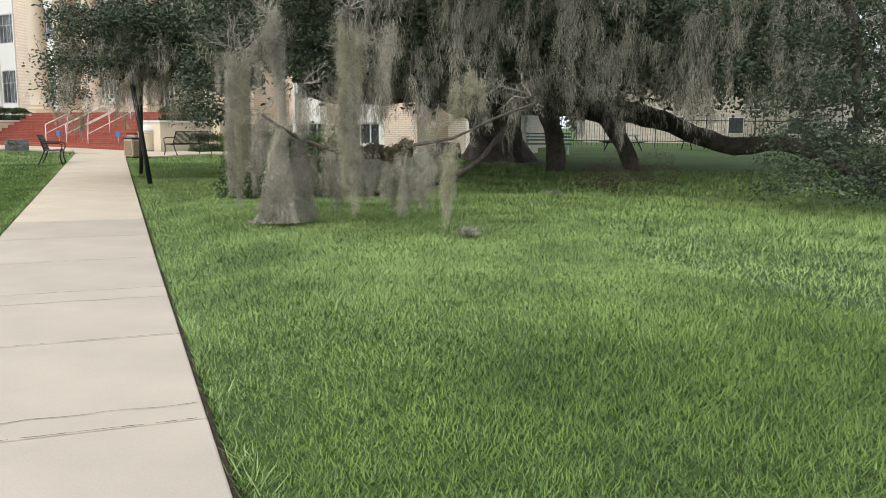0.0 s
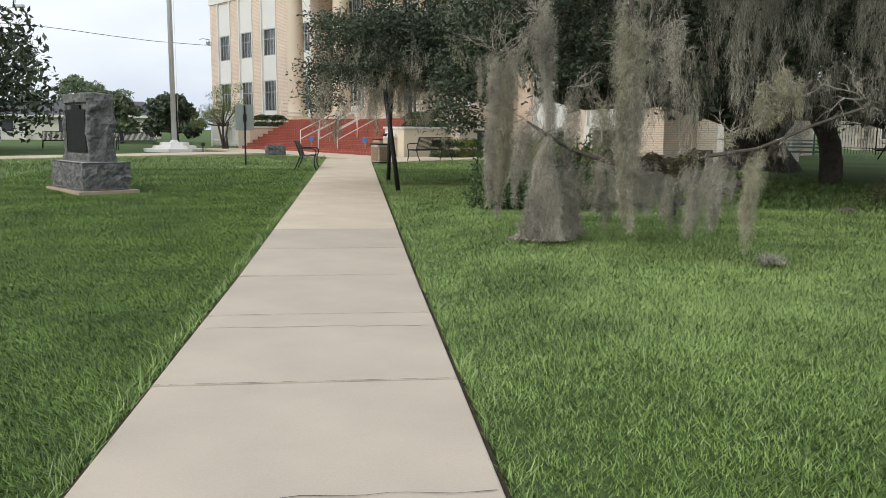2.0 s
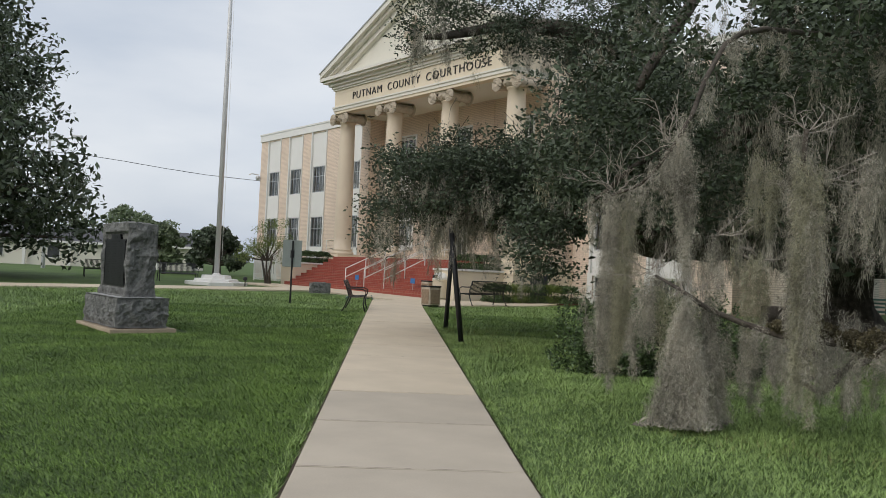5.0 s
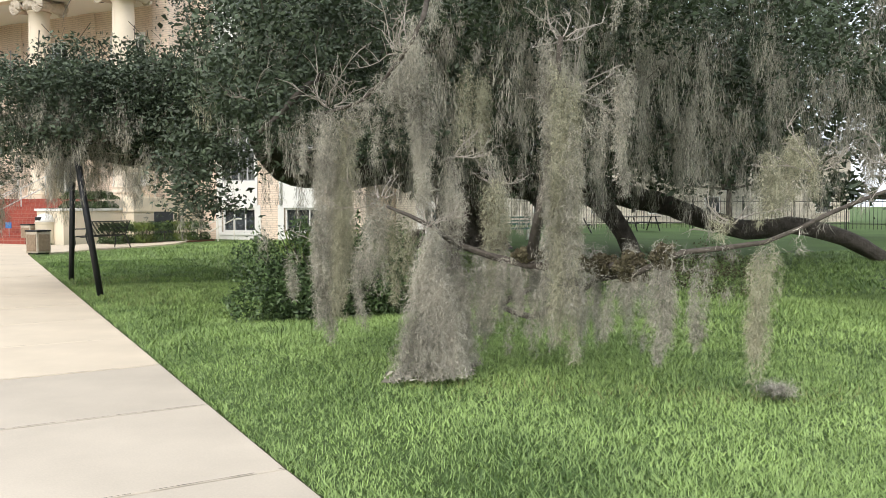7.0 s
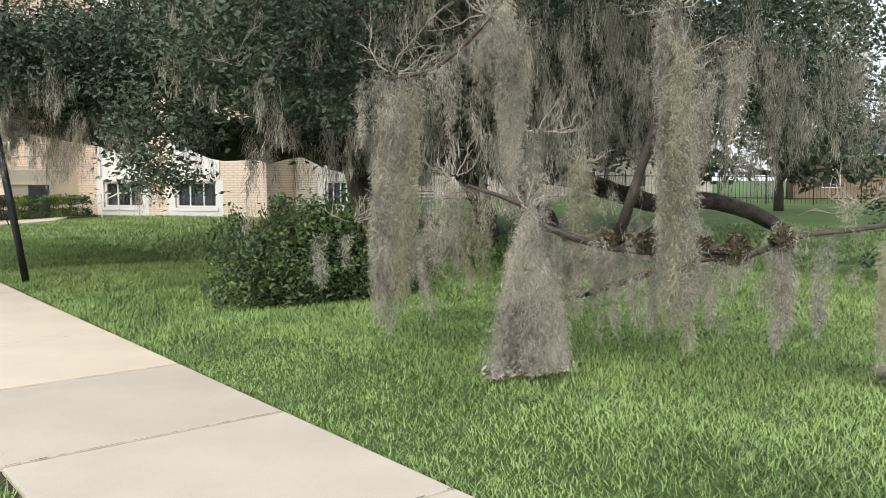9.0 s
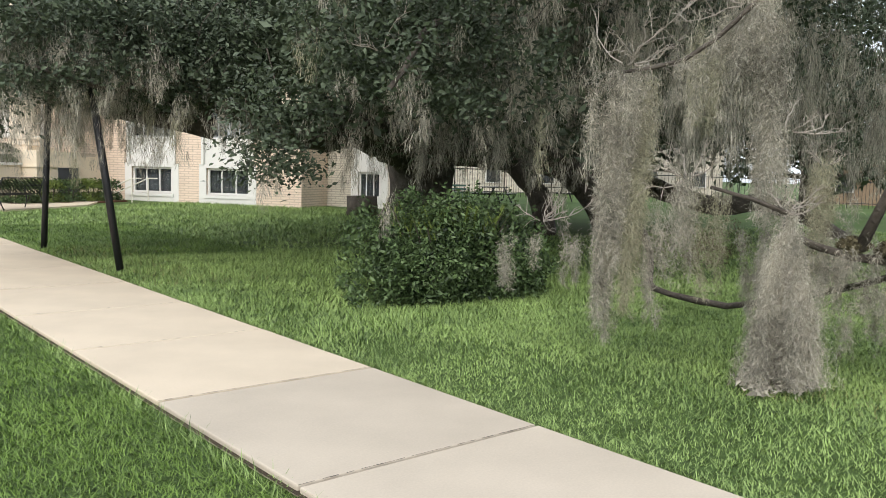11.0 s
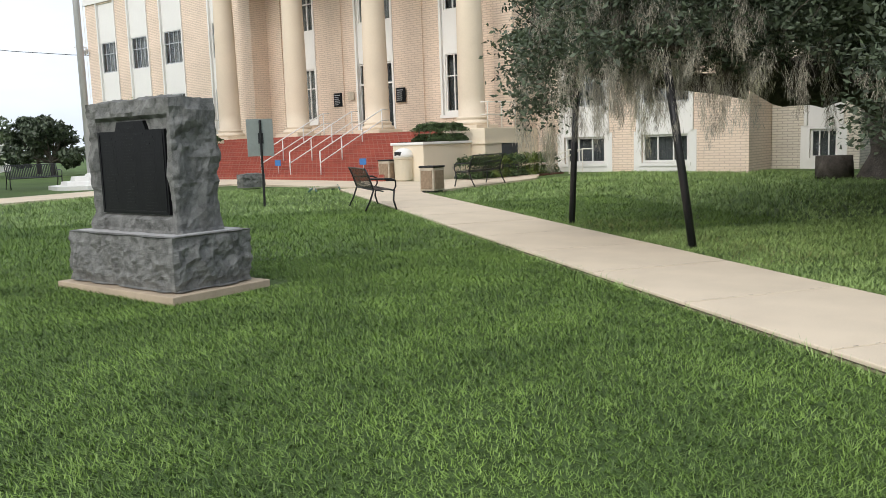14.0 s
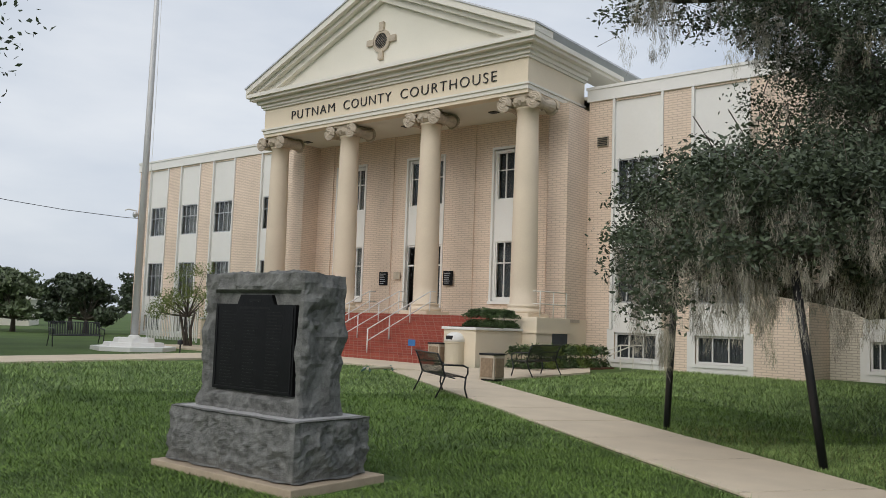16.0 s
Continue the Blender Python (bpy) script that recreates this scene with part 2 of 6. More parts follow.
def tube(pts, radii, sides=8, rough=0.0, seed=0):
    bm = bmesh.new()
    add_tube(bm, pts, radii, sides, rough, seed)
    return bm


def lathe(profile, sides=28):
    bm = bmesh.new()
    rings = [[bm.verts.new((r * math.cos(2 * math.pi * k / sides), r * math.sin(2 * math.pi * k / sides), z)) for k in range(sides)] for r, z in profile]
    for r0, r1 in zip(rings, rings[1:]):
        for k in range(sides):
            bm.faces.new((r0[k], r0[(k + 1) % sides], r1[(k + 1) % sides], r1[k]))
    bm.faces.new(list(reversed(rings[0])))
    bm.faces.new(rings[-1])
    return bm


def prism(poly, z0, z1):
    bm = bmesh.new()
    a = [bm.verts.new((x, y, z0)) for x, y in poly]
    b = [bm.verts.new((x, y, z1)) for x, y in poly]
    n = len(poly)
    bm.faces.new(list(reversed(a)))
    bm.faces.new(b)
    for i in range(n):
        bm.faces.new((a[i], a[(i + 1) % n], b[(i + 1) % n], b[i]))
    bmesh.ops.recalc_face_normals(bm, faces=bm.faces)
    return bm


def spline(pts, step=0.35):
    """A smooth run through the points."""
    P = [Vector(p) for p in pts]
    P = [P[0] * 2 - P[1]] + P + [P[-1] * 2 - P[-2]]
    out = []
    for i in range(1, len(P) - 2):
        n = max(2, int((P[i + 1] - P[i]).length / step))
        for k in range(n):
            t = k / n
            a, b, c, d = P[i - 1], P[i], P[i + 1], P[i + 2]
            out.append(0.5 * ((2 * b) + (c - a) * t + (2 * a - 5 * b + 4 * c - d) * t * t + (3 * b - a - 3 * c + d) * t ** 3))
    out.append(P[-2])
    return out


def mesh_np(name, verts, faces, mat, parent=None, label="", kind="stuff"):
    """faces: integer array, one row a face, all rows alike in length."""
    me = bpy.data.meshes.new(name)
    nf, k = faces.shape
    me.vertices.add(len(verts))
    me.vertices.foreach_set("co", np.ascontiguousarray(verts, dtype=np.float32).ravel())
    me.loops.add(nf * k)
    me.loops.foreach_set("vertex_index", np.ascontiguousarray(faces, dtype=np.int32).ravel())
    me.polygons.add(nf)
    me.polygons.foreach_set("loop_start", np.arange(0, nf * k, k, dtype=np.int32))
    me.update(calc_edges=True)
    me.materials.append(mat)
    ob = new(name, me)
    if parent:
        ob.parent = parent
    return tagged(ob, label, kind=kind)


def ribbons(points, width, rng):
    """points: n strands x k points x 3. Tapered ribbons."""
    n, k, _ = points.shape
    ang = rng.uniform(0, 2 * np.pi, n)
    side = np.stack([np.cos(ang), np.sin(ang), np.zeros(n)], 1)[:, None, :]
    w = np.asarray(width).reshape(-1, 1, 1) * np.linspace(1, 0.25, k)[None, :, None] * 0.5
    v = np.stack([points - side * w, points + side * w], 2).reshape(-1, 3)
    base = (np.arange(n) * k * 2)[:, None] + (np.arange(k - 1) * 2)[None, :]
    base = base.ravel()
    f = np.stack([base, base + 1, base + 3, base + 2], 1)
    return v, f


def leaves(centres, size, rng, flat=0.5, aspect=0.45):
    n = len(centres)
    d = rng.normal(size=(n, 3))
    d[:, 2] *= flat
    d /= np.linalg.norm(d, axis=1)[:, None]
    r = rng.normal(size=(n, 3))
    s = np.cross(d, r)
    s /= np.linalg.norm(s, axis=1)[:, None]
    up = np.cross(s, d)
    L = (size * rng.uniform(0.65, 1.3, n))[:, None]
    a = centres - d * L * 0.5
    c = centres + d * L * 0.5
    m1 = centres + s * L * aspect * 0.5 + up * L * 0.08
    m2 = centres - s * L * aspect * 0.5 + up * L * 0.08
    v = np.stack([a, m1, c, m2], 1).reshape(-1, 3)
    f = np.arange(n * 4).reshape(n, 4)
    return v, f


def ground_z(y):
    """The lawn is level near the street and climbs gently to the building."""
    return float(np.clip((y - 10.0) * 0.0125, 0, 0.42))


def ground_np(y):
    return np.clip((y - 10.0) * 0.0125, 0, 0.42)


def rise(x, y):
    """The lawn swells a little between the sidewalk and the oak."""
    x, y = np.asarray(x, dtype=float), np.asarray(y, dtype=float)

    def ramp(v, a, b):
        t = np.clip((v - a) / (b - a), 0, 1)
        return t * t * (3 - 2 * t)

    return 0.21 * ramp(x, 0.98, 2.1) * (1 - ramp(x, 7.0, 13.0)) * ramp(y, 0.0, 5.0) * (1 - ramp(y, 12.8, 16.8))


# ---- ground and pavement ----
W = 0.9
P0 = (2.79, 47.66)
YAW = -55.0
BUILD = pose(P0[0], P0[1], 0, 0, 0, YAW)
CU = 0.4  # the portico's middle


def uv(u, v, z=0.0):
    return BUILD @ Vector((u, v, z))


def make_ground():
    xs = np.concatenate([[-900, -300, -120], np.arange(-60, 0, 2.0), [-1.0, 0.98], np.arange(1.2, 2.4, 0.2), np.arange(3, 14, 1.0), np.arange(14, 61, 2.0), [120, 300, 900]])
    ys = np.concatenate([[-900, -300, -100, -40], np.arange(-20, 0, 2.0), np.arange(0, 22, 0.5), np.arange(22, 81, 2.0), [130, 300, 900]])
    gx, gy = np.meshgrid(xs, ys)
    gz = ground_np(gy) + rise(gx, gy) - 0.062
    v = np.stack([gx, gy, gz], 2).reshape(-1, 3)
    nx, ny = len(xs), len(ys)
    i = (np.arange(ny - 1)[:, None] * nx + np.arange(nx - 1)[None, :]).ravel()
    f = np.stack([i, i + 1, i + nx + 1, i + nx], 1)
    return mesh_np("ground", v, f, M_LAWN, None, "wide green lawn climbing gently to the building", "structure")


make_ground()


def slab_mesh(name, length, mat, seed):
    bm = bmesh.new()
    add_box(bm, -W, 0.009, -0.12, W, length - 0.009, 0.0, None, 0.012)
    for v in bm.verts:
        if v.co.z > -0.02:
            v.co.z += 0.004 * noise.noise(Vector((v.co.x * 2, v.co.y * 2, seed)))
    me = bpy.data.meshes.new(name)
    bm.to_mesh(me)
    bm.free()
    me.materials.append(mat)
    return me


def sidewalk():
    walkway = new("sidewalk", None)
    tagged(walkway, "straight concrete sidewalk of jointed slabs across the lawn", "sidewalk", kind="structure")
    pitch, first = 1.85, 13.42 - 1.85 * 10
    meshes = [slab_mesh("slab", pitch, M_CONC, 1), slab_mesh("slab", pitch, M_CONC2, 2)]
    for i in range(22):
        y = first + pitch * i
        me = meshes[0 if i < 10 else 1]
        z0, z1 = ground_z(y), ground_z(y + pitch)
        shared("slab", me, walkway, pose(0, y, z0 + random.uniform(-0.003, 0.003), math.degrees(math.atan2(z1 - z0, pitch)), 0, 0))
    bm = bmesh.new()
    for i in range(44):
        y = first + pitch * i / 2
        y2 = y + pitch / 2
        vs = [bm.verts.new((x, yy, ground_z(yy) - 0.03)) for x, yy in ((-W - 0.03, y), (W + 0.03, y), (W + 0.03, y2), (-W - 0.03, y2))]
        bm.faces.new(vs)
    part("bedding", bm, M_SOIL, walkway, "dark soil along the slab edges")
    # hairline cracks that wander across two slabs
    rr = random.Random(5)
    for i in range(1, 22):
        y = first + pitch * i
        bm = bmesh.new()
        for k in range(36):
            if rr.random() < (0.12 if i < 11 else 0.6):
                continue
            x0, w0, w1 = -W + 0.05 * k, rr.uniform(0.001, 0.006), rr.uniform(0.001, 0.006)
            bm.faces.new([bm.verts.new((x, y + o, ground_z(y) + 0.006)) for x, o in ((x0, -w0), (x0 + 0.05, -w0), (x0 + 0.05, w1), (x0, w1))])
        part("joint_filling", bm, M_CRACK, walkway, "dark dirt packed in the slab joint")
    for y0 in (4.42, 7.42):
        bm = bmesh.new()
        pts = [Vector((-W + 0.06 + i * 0.09, y0 + 0.03 * noise.noise(Vector((i * 0.4, y0, 0))) + 0.012 * rr.random(), 0.0045)) for i in range(20)]
        for a, b in zip(pts, pts[1:]):
            w = rr.uniform(0.0015, 0.004)
            bm.faces.new([bm.verts.new(q) for q in (a - Vector((0, w, 0)), b - Vector((0, w, 0)), b + Vector((0, w, 0)), a + Vector((0, w, 0)))])
        part("crack", bm, M_CRACK, walkway, "thin dirty crack in the concrete")
    return walkway


sidewalk()


def paved(name, poly_uv, label, mat=M_CONC2):
    """A paved area in the building's axes, following the ground."""
    bm = bmesh.new()
    pts = [uv(u, v) for u, v in poly_uv]
    vs = [bm.verts.new((p.x, p.y, 0)) for p in pts]
    f = bm.faces.new(vs)
    f.normal_update()
    if f.normal.z < 0:
        f.normal_flip()
    bmesh.ops.triangulate(bm, faces=bm.faces)
    bmesh.ops.subdivide_edges(bm, edges=bm.edges, cuts=5, use_grid_fill=True)
    r = bmesh.ops.extrude_face_region(bm, geom=bm.faces[:])
    top = {v for v in r["geom"] if isinstance(v, bmesh.types.BMVert)}
    for v in bm.verts:
        v.co.z = ground_z(v.co.y) + (-0.004 if v in top else -0.1)
    bmesh.ops.recalc_face_normals(bm, faces=bm.faces)
    return tagged(part(name, bm, mat), label, kind="structure")


paved("pavement", [(-7.5, -9.0), (9.2, -9.0), (9.6, -10.6), (11.3, -9.9), (11.1, -4.0), (8.8, 0.2), (8.3, -3.0), (8.3, -6.4), (-7.5, -6.4)],
      "pale concrete forecourt before the red steps")
paved("pavement", [(CU - 1.3, -9.0), (CU - 1.3, -75.0), (CU + 1.1, -75.0), (CU + 1.1, -9.0)], "straight pale concrete path across the lawn")


# a sheet under the near blades, its dark colour standing in for shade between them
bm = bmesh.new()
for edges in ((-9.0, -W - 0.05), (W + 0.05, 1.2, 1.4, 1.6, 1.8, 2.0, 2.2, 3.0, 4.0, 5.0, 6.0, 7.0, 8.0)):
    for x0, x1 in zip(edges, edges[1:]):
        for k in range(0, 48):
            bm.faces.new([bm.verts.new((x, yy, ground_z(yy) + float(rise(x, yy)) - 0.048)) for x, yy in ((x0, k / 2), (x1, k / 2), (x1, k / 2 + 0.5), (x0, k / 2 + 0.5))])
tagged(part("thatch_shade", bm, M_THATCH_SHADE), "thatch sheet coloured dark for the shade between grass blades", kind="stuff")


# ---- the grass: real blades near the walk, thinner further off ----
def grass():
    rng = np.random.default_rng(3)

    def blades(name, x0, x1, y0, y1, density, h, w, mat, label, keep=None, nap=0.0):
        n = int((x1 - x0) * (y1 - y0) * density)
        p = np.stack([rng.uniform(x0, x1, n), rng.uniform(y0, y1, n)], 1)
        ok = np.abs(p[:, 0]) > W + 0.02 + 0.04 * rng.random(n)
        # bare plots under the paving, the stone and the axial path
        d = p - np.array(P0)
        u = d[:, 0] * math.cos(radians(YAW)) + d[:, 1] * math.sin(radians(YAW))
        v = -d[:, 0] * math.sin(radians(YAW)) + d[:, 1] * math.cos(radians(YAW))
        ok &= ~((u > CU - 1.4) & (u < CU + 1.2) & (v < -8.9))
        ok &= ~((v > -9.1) & (u < 11.3))
        ok &= ~((v > -10.7) & (u > 9.0) & (u < 11.4))
        ok &= ~((np.abs(u - 17.35) < 1.2) & (np.abs(v + 22.1) < 0.66))
        if keep is not None:
            ok &= keep(p)
        p = p[ok]
        n = len(p)
        ang = rng.uniform(0, 2 * np.pi, n)
        s = np.stack([np.cos(ang), np.sin(ang)], 1)
        t = np.stack([-s[:, 1], s[:, 0]], 1)
        patch = 0.85 + 0.3 * (0.5 + 0.5 * np.sin(p[:, 0] * 1.1 + 1.3 * np.sin(p[:, 1] * 0.7)) * np.sin(p[:, 1] * 0.9 + p[:, 0] * 0.4))
        hh = h * rng.uniform(0.5, 1.35, n) * patch
        lean = hh * rng.uniform(0.3, 1.9, n)
        z = ground_np(p[:, 1]) + rise(p[:, 0], p[:, 1]) - 0.052
        ww = w * rng.uniform(0.6, 1.2, n)
        flow = np.array([-0.6, -0.8]) * nap
        vv = np.zeros((n, 3, 3))
        for j, (f, k, ln) in enumerate(((0.0, -0.5, 0), (0.0, 0.5, 0), (1.0, 0.0, 1.0))):
            vv[:, j, :2] = p + t * (ww * k)[:, None] + (s + flow) * (lean * ln)[:, None]
            vv[:, j, 2] = z + hh * f
        tri = np.arange(n * 3).reshape(n, 3)
        mesh_np(name, vv.reshape(-1, 3), tri, mat, None, label)

    lab, deep = "dense green mown lawn grass", "dense deep green mown lawn grass"
    blades("grass", -7.0, -0.9, 2.4, 8.0, 4700, 0.034, 0.0092, M_GRASS_DEEP, deep, nap=0.6)
    def street_side(p):
        """The sward is a deeper green toward the street, and mixes on the way."""
        return rng.random(len(p)) < np.clip((6.8 - p[:, 1]) / 3.2, 0, 1)

    blades("grass", 0.9, 5.5, 1.2, 6.8, 6800, 0.034, 0.0080, M_GRASS_DEEP, deep, keep=street_side)
    blades("grass", 0.9, 5.5, 3.6, 8.0, 6800, 0.034, 0.0080, M_GRASS, lab, keep=lambda p: ~street_side(p))
    blades("grass", -8.5, -0.9, 8.0, 14.0, 4700, 0.034, 0.0096, M_GRASS_DEEP, deep, nap=0.6)
    blades("grass", 0.9, 6.5, 8.0, 14.0, 3900, 0.036, 0.0100, M_GRASS, lab)
    blades("grass", -9, -0.9, 14.0, 22.0, 3300, 0.036, 0.0112, M_GRASS_DEEP, deep, nap=0.6)
    blades("grass", 1, 8, 14.0, 22.0, 1400, 0.058, 0.015, M_GRASS, lab)
    blades("grass", 5.5, 14, 2.0, 8.0, 1150, 0.046, 0.012, M_GRASS, lab)
    blades("grass", 6.5, 14, 8.0, 14.0, 950, 0.062, 0.013, M_GRASS, lab)
    blades("grass", -9, 4.5, 22.0, 29.0, 900, 0.056, 0.015, M_GRASS_DEEP, deep)
    blades("grass", -14, -9, 22.0, 38.0, 170, 0.08, 0.026, M_GRASS, lab)
    blades("grass", -9, 4.5, 29.0, 38.0, 260, 0.07, 0.022, M_GRASS, lab)
    blades("grass", 4.5, 14, 22.0, 38.0, 200, 0.08, 0.026, M_GRASS, lab)
    blades("grass", 8, 26, 14.0, 22.0, 190, 0.08, 0.024, M_GRASS, lab)
    blades("dry_grass", 0.95, 3.6, 18.6, 24.0, 260, 0.05, 0.012, M_GRASS_DRY, "thin straw-coloured grass beside the props",
           keep=lambda p: rng.random(len(p)) < np.exp(-((p[:, 0] - 1.7) ** 2) / 0.8))
    blades("dry_grass", 2.2, 5.2, 8.6, 11.0, 330, 0.045, 0.009, M_GRASS_DRY, "thin straw-coloured grass under the low branch",
           keep=lambda p: rng.random(len(p)) < np.exp(-((p[:, 1] - 9.5 + 0.8 * (p[:, 0] - 3.7)) ** 2) / 0.15))
    # ragged tufts leaning over the edges of the slabs
    blades("edge_grass", W + 0.01, W + 0.16, 1.0, 34.0, 1300, 0.075, 0.009, M_GRASS, "ragged grass leaning over the slab edge")
    blades("edge_grass", -W - 0.16, -W - 0.01, 1.0, 34.0, 1300, 0.075, 0.009, M_GRASS, "ragged grass leaning over the slab edge")


grass()


# ---- the courthouse ----
house = empty("courthouse", BUILD, "two-storey cream brick courthouse with a pedimented portico of four Ionic columns", "courthouse")
VW, FLOOR, BASE = 0.6, 2.05, 0.3


def window(u0, u1, z0, z1, v, cols, rows, blind=True, frame_mat=M_STEEL, border=0.05, split=None):
    """A framed window standing in an opening that faces -v."""
    bm = bmesh.new()
    d, t = 0.09, 0.022
    rings = [[bm.verts.new((x, y, z)) for x, z in ((u0 + o, z0 + o), (u1 - o, z0 + o), (u1 - o, z1 - o), (u0 + o, z1 - o))] for o, y in ((0, v), (border, v), (border, v + d), (0, v + d))]
    for r0, r1 in zip(rings, rings[1:] + rings[:1]):
        for i in range(4):
            bm.faces.new((r0[i], r0[(i + 1) % 4], r1[(i + 1) % 4], r1[i]))
    bmesh.ops.recalc_face_normals(bm, faces=bm.faces)
    w = part("window", bm, frame_mat, house)
    for i in range(1, cols):
        x = u0 + (u1 - u0) * i / cols
        part("muntin", box(x - t, v + 0.01, z0 + border, x + t, v + d - 0.02, z1 - border), frame_mat, w)
    for f in (split or [j / rows for j in range(1, rows)]):
        z = z0 + (z1 - z0) * f
        part("glazing_bar", box(u0 + border, v + 0.005, z - t, u1 - border, v + d - 0.025, z + t), frame_mat, w)
    pane = part("pane", box(u0 + border, v + 0.05, z0 + border, u1 - border, v + 0.06, z1 - border), M_GLASS, w)
    pane.visible_shadow = False
    bm = bmesh.new()
    n = max(4, int((u1 - u0) / 0.13))
    for i in range(n):
        if i / n > 0.35 or not blind:
            x = u0 + (u1 - u0) * i / n
            add_box(bm, x + 0.01, v + 0.17, z0, x + (u1 - u0) / n - 0.012, v + 0.18, z1)
    # without a blind, the strips are coloured dark for the unlit room
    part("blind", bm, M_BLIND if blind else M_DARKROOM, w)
    # added backing board, coloured dark in place of an unlit interior
    part("dark_room_backing", box(u0 - 0.02, v + 0.26, z0 - 0.02, u1 + 0.02, v + 0.3, z1 + 0.02), M_DARKROOM, w)
    return w


def wall_with_holes(name, u0, u1, z0, z1, v0, v1, holes, mat, label=""):
    """A thick wall in the facade's plane with rectangular openings through it."""
    bm = bmesh.new()
    us = sorted({u0, u1, *[h[0] for h in holes], *[h[1] for h in holes]})
    zs = sorted({z0, z1, *[h[2] for h in holes], *[h[3] for h in holes]})
    for a, b in zip(us, us[1:]):
        run = None
        for c, d in zip(zs, zs[1:]):
            solid = not any(h[0] <= (a + b) / 2 <= h[1] and h[2] <= (c + d) / 2 <= h[3] for h in holes)
            if solid:
                run = (run[0], d) if run else (c, d)
            if run and (not solid or d == zs[-1]):
                add_box(bm, a, v0, run[0], b, v1, run[1])
                run = None
    bmesh.ops.remove_doubles(bm, verts=bm.verts, dist=1e-4)
    return part(name, bm, mat, house, label)


def wing(u0, u1, bays, v, parapet=11.25, basement=True, brick=M_BRICK):
    holes = []
    for a, b in bays:
        holes.append((a - 0.13, b + 0.13, 1.75 if basement else BASE, 10.62))
        if basement:
            holes.append((a, b, 0.62, 1.62))
    wall_with_holes("wall", u0, u1, BASE - 0.4, 10.7, v, v + 0.35, holes, brick, "cream brick wall")
    bm = bmesh.new()
    add_box(bm, u0 - 0.06, v - 0.08, 10.7, u1 + 0.06, v + 0.4, parapet)
    add_box(bm, u0 - 0.1, v - 0.12, parapet - 0.08, u1 + 0.1, v + 0.44, parapet + 0.03)
    part("parapet", bm, M_WHITE, house, "white painted parapet band")
    for a, b in bays:
        # white infill panel with two stacked windows, flanked by slim ribs
        zs = ((8.3, 6.5), (4.82, 2.75))
        wall_with_holes("panel", a - 0.1, b + 0.1, 1.75 if basement else BASE, 10.62, v + 0.06, v + 0.22, [(a, b, z0, z1) for z1, z0 in zs], M_WHITE, "white panel between brick piers")
        for z1, z0 in zs:
            window(a, b, z0, z1, v + 0.09, 4 if b - a > 1.2 else 2, 2, split=(0.62,))
        bm = bmesh.new()
        for x in (a - 0.14, b + 0.14):
            add_box(bm, x - 0.05, v - 0.07, 1.75 if basement else BASE, x + 0.05, v + 0.1, 10.7)
        part("rib", bm, M_WHITE, house)
        if basement:
            window(a, b, 0.62, 1.62, v + 0.09, 3, 1, blind=False, frame_mat=M_WHITE, border=0.08)
            wall_with_holes("window_surround", a - 0.3, b + 0.3, BASE - 0.3, 1.75, v - 0.012, v + 0.05, [(a, b, 0.62, 1.62)], M_WHITE)
            part("window_sill", box(a - 0.1, v - 0.06, 0.5, b + 0.1, v + 0.1, 0.62), M_WHITE, house)


wing(-24.2, -7.5, [(-22.75, -21.1), (-19.45, -17.8), (-16.2, -14.5), (-11.8, -10.15), (-9.05, -7.75)], VW)
wing(8.32, 16.6, [(9.56, 11.28), (12.75, 14.5)], VW)
wing(16.62, 19.5, [(17.9, 18.8)], 3.0, brick=M_WBRICK)
part("wall", box(-24.2, 0.95, BASE - 0.4, -23.85, 14.0, 10.9), M_BRICK, house)
part("wall", box(16.25, 0.95, BASE - 0.4, 16.6, 3.4, 10.9), M_BRICK, house)
part("wall", box(19.15, 3.4, BASE - 0.4, 19.5, 6.0, 10.9), M_WBRICK, house)
part("wall", box(16.25, 6.0, BASE - 0.4, 19.5, 6.35, 10.9), M_WBRICK, house)
part("wall", box(15.9, 6.36, BASE - 0.4, 16.25, 14.0, 10.9), M_BRICK, house)
part("wall", box(-24.2, 14.0, BASE - 0.4, 16.25, 14.4, 10.9), M_BRICK, house)
part("roof", box(-24.0, 0.9, 10.92, 16.2, 14.2, 11.05), M_TYMP, house, "flat pale roof")
part("roof", box(16.22, 3.3, 10.92, 19.4, 6.3, 11.05), M_TYMP, house, "flat pale roof")
part("louver", box(8.72, 0.54, 8.85, 9.2, 0.6, 9.25), M_STONE, house, "slatted wall vent")
bm = bmesh.new()
for i in range(5):
    add_box(bm, 8.75, 0.5, 8.89 + i * 0.07, 9.17, 0.545, 8.915 + i * 0.07)
part("vent_slats", bm, M_BLACK, house)


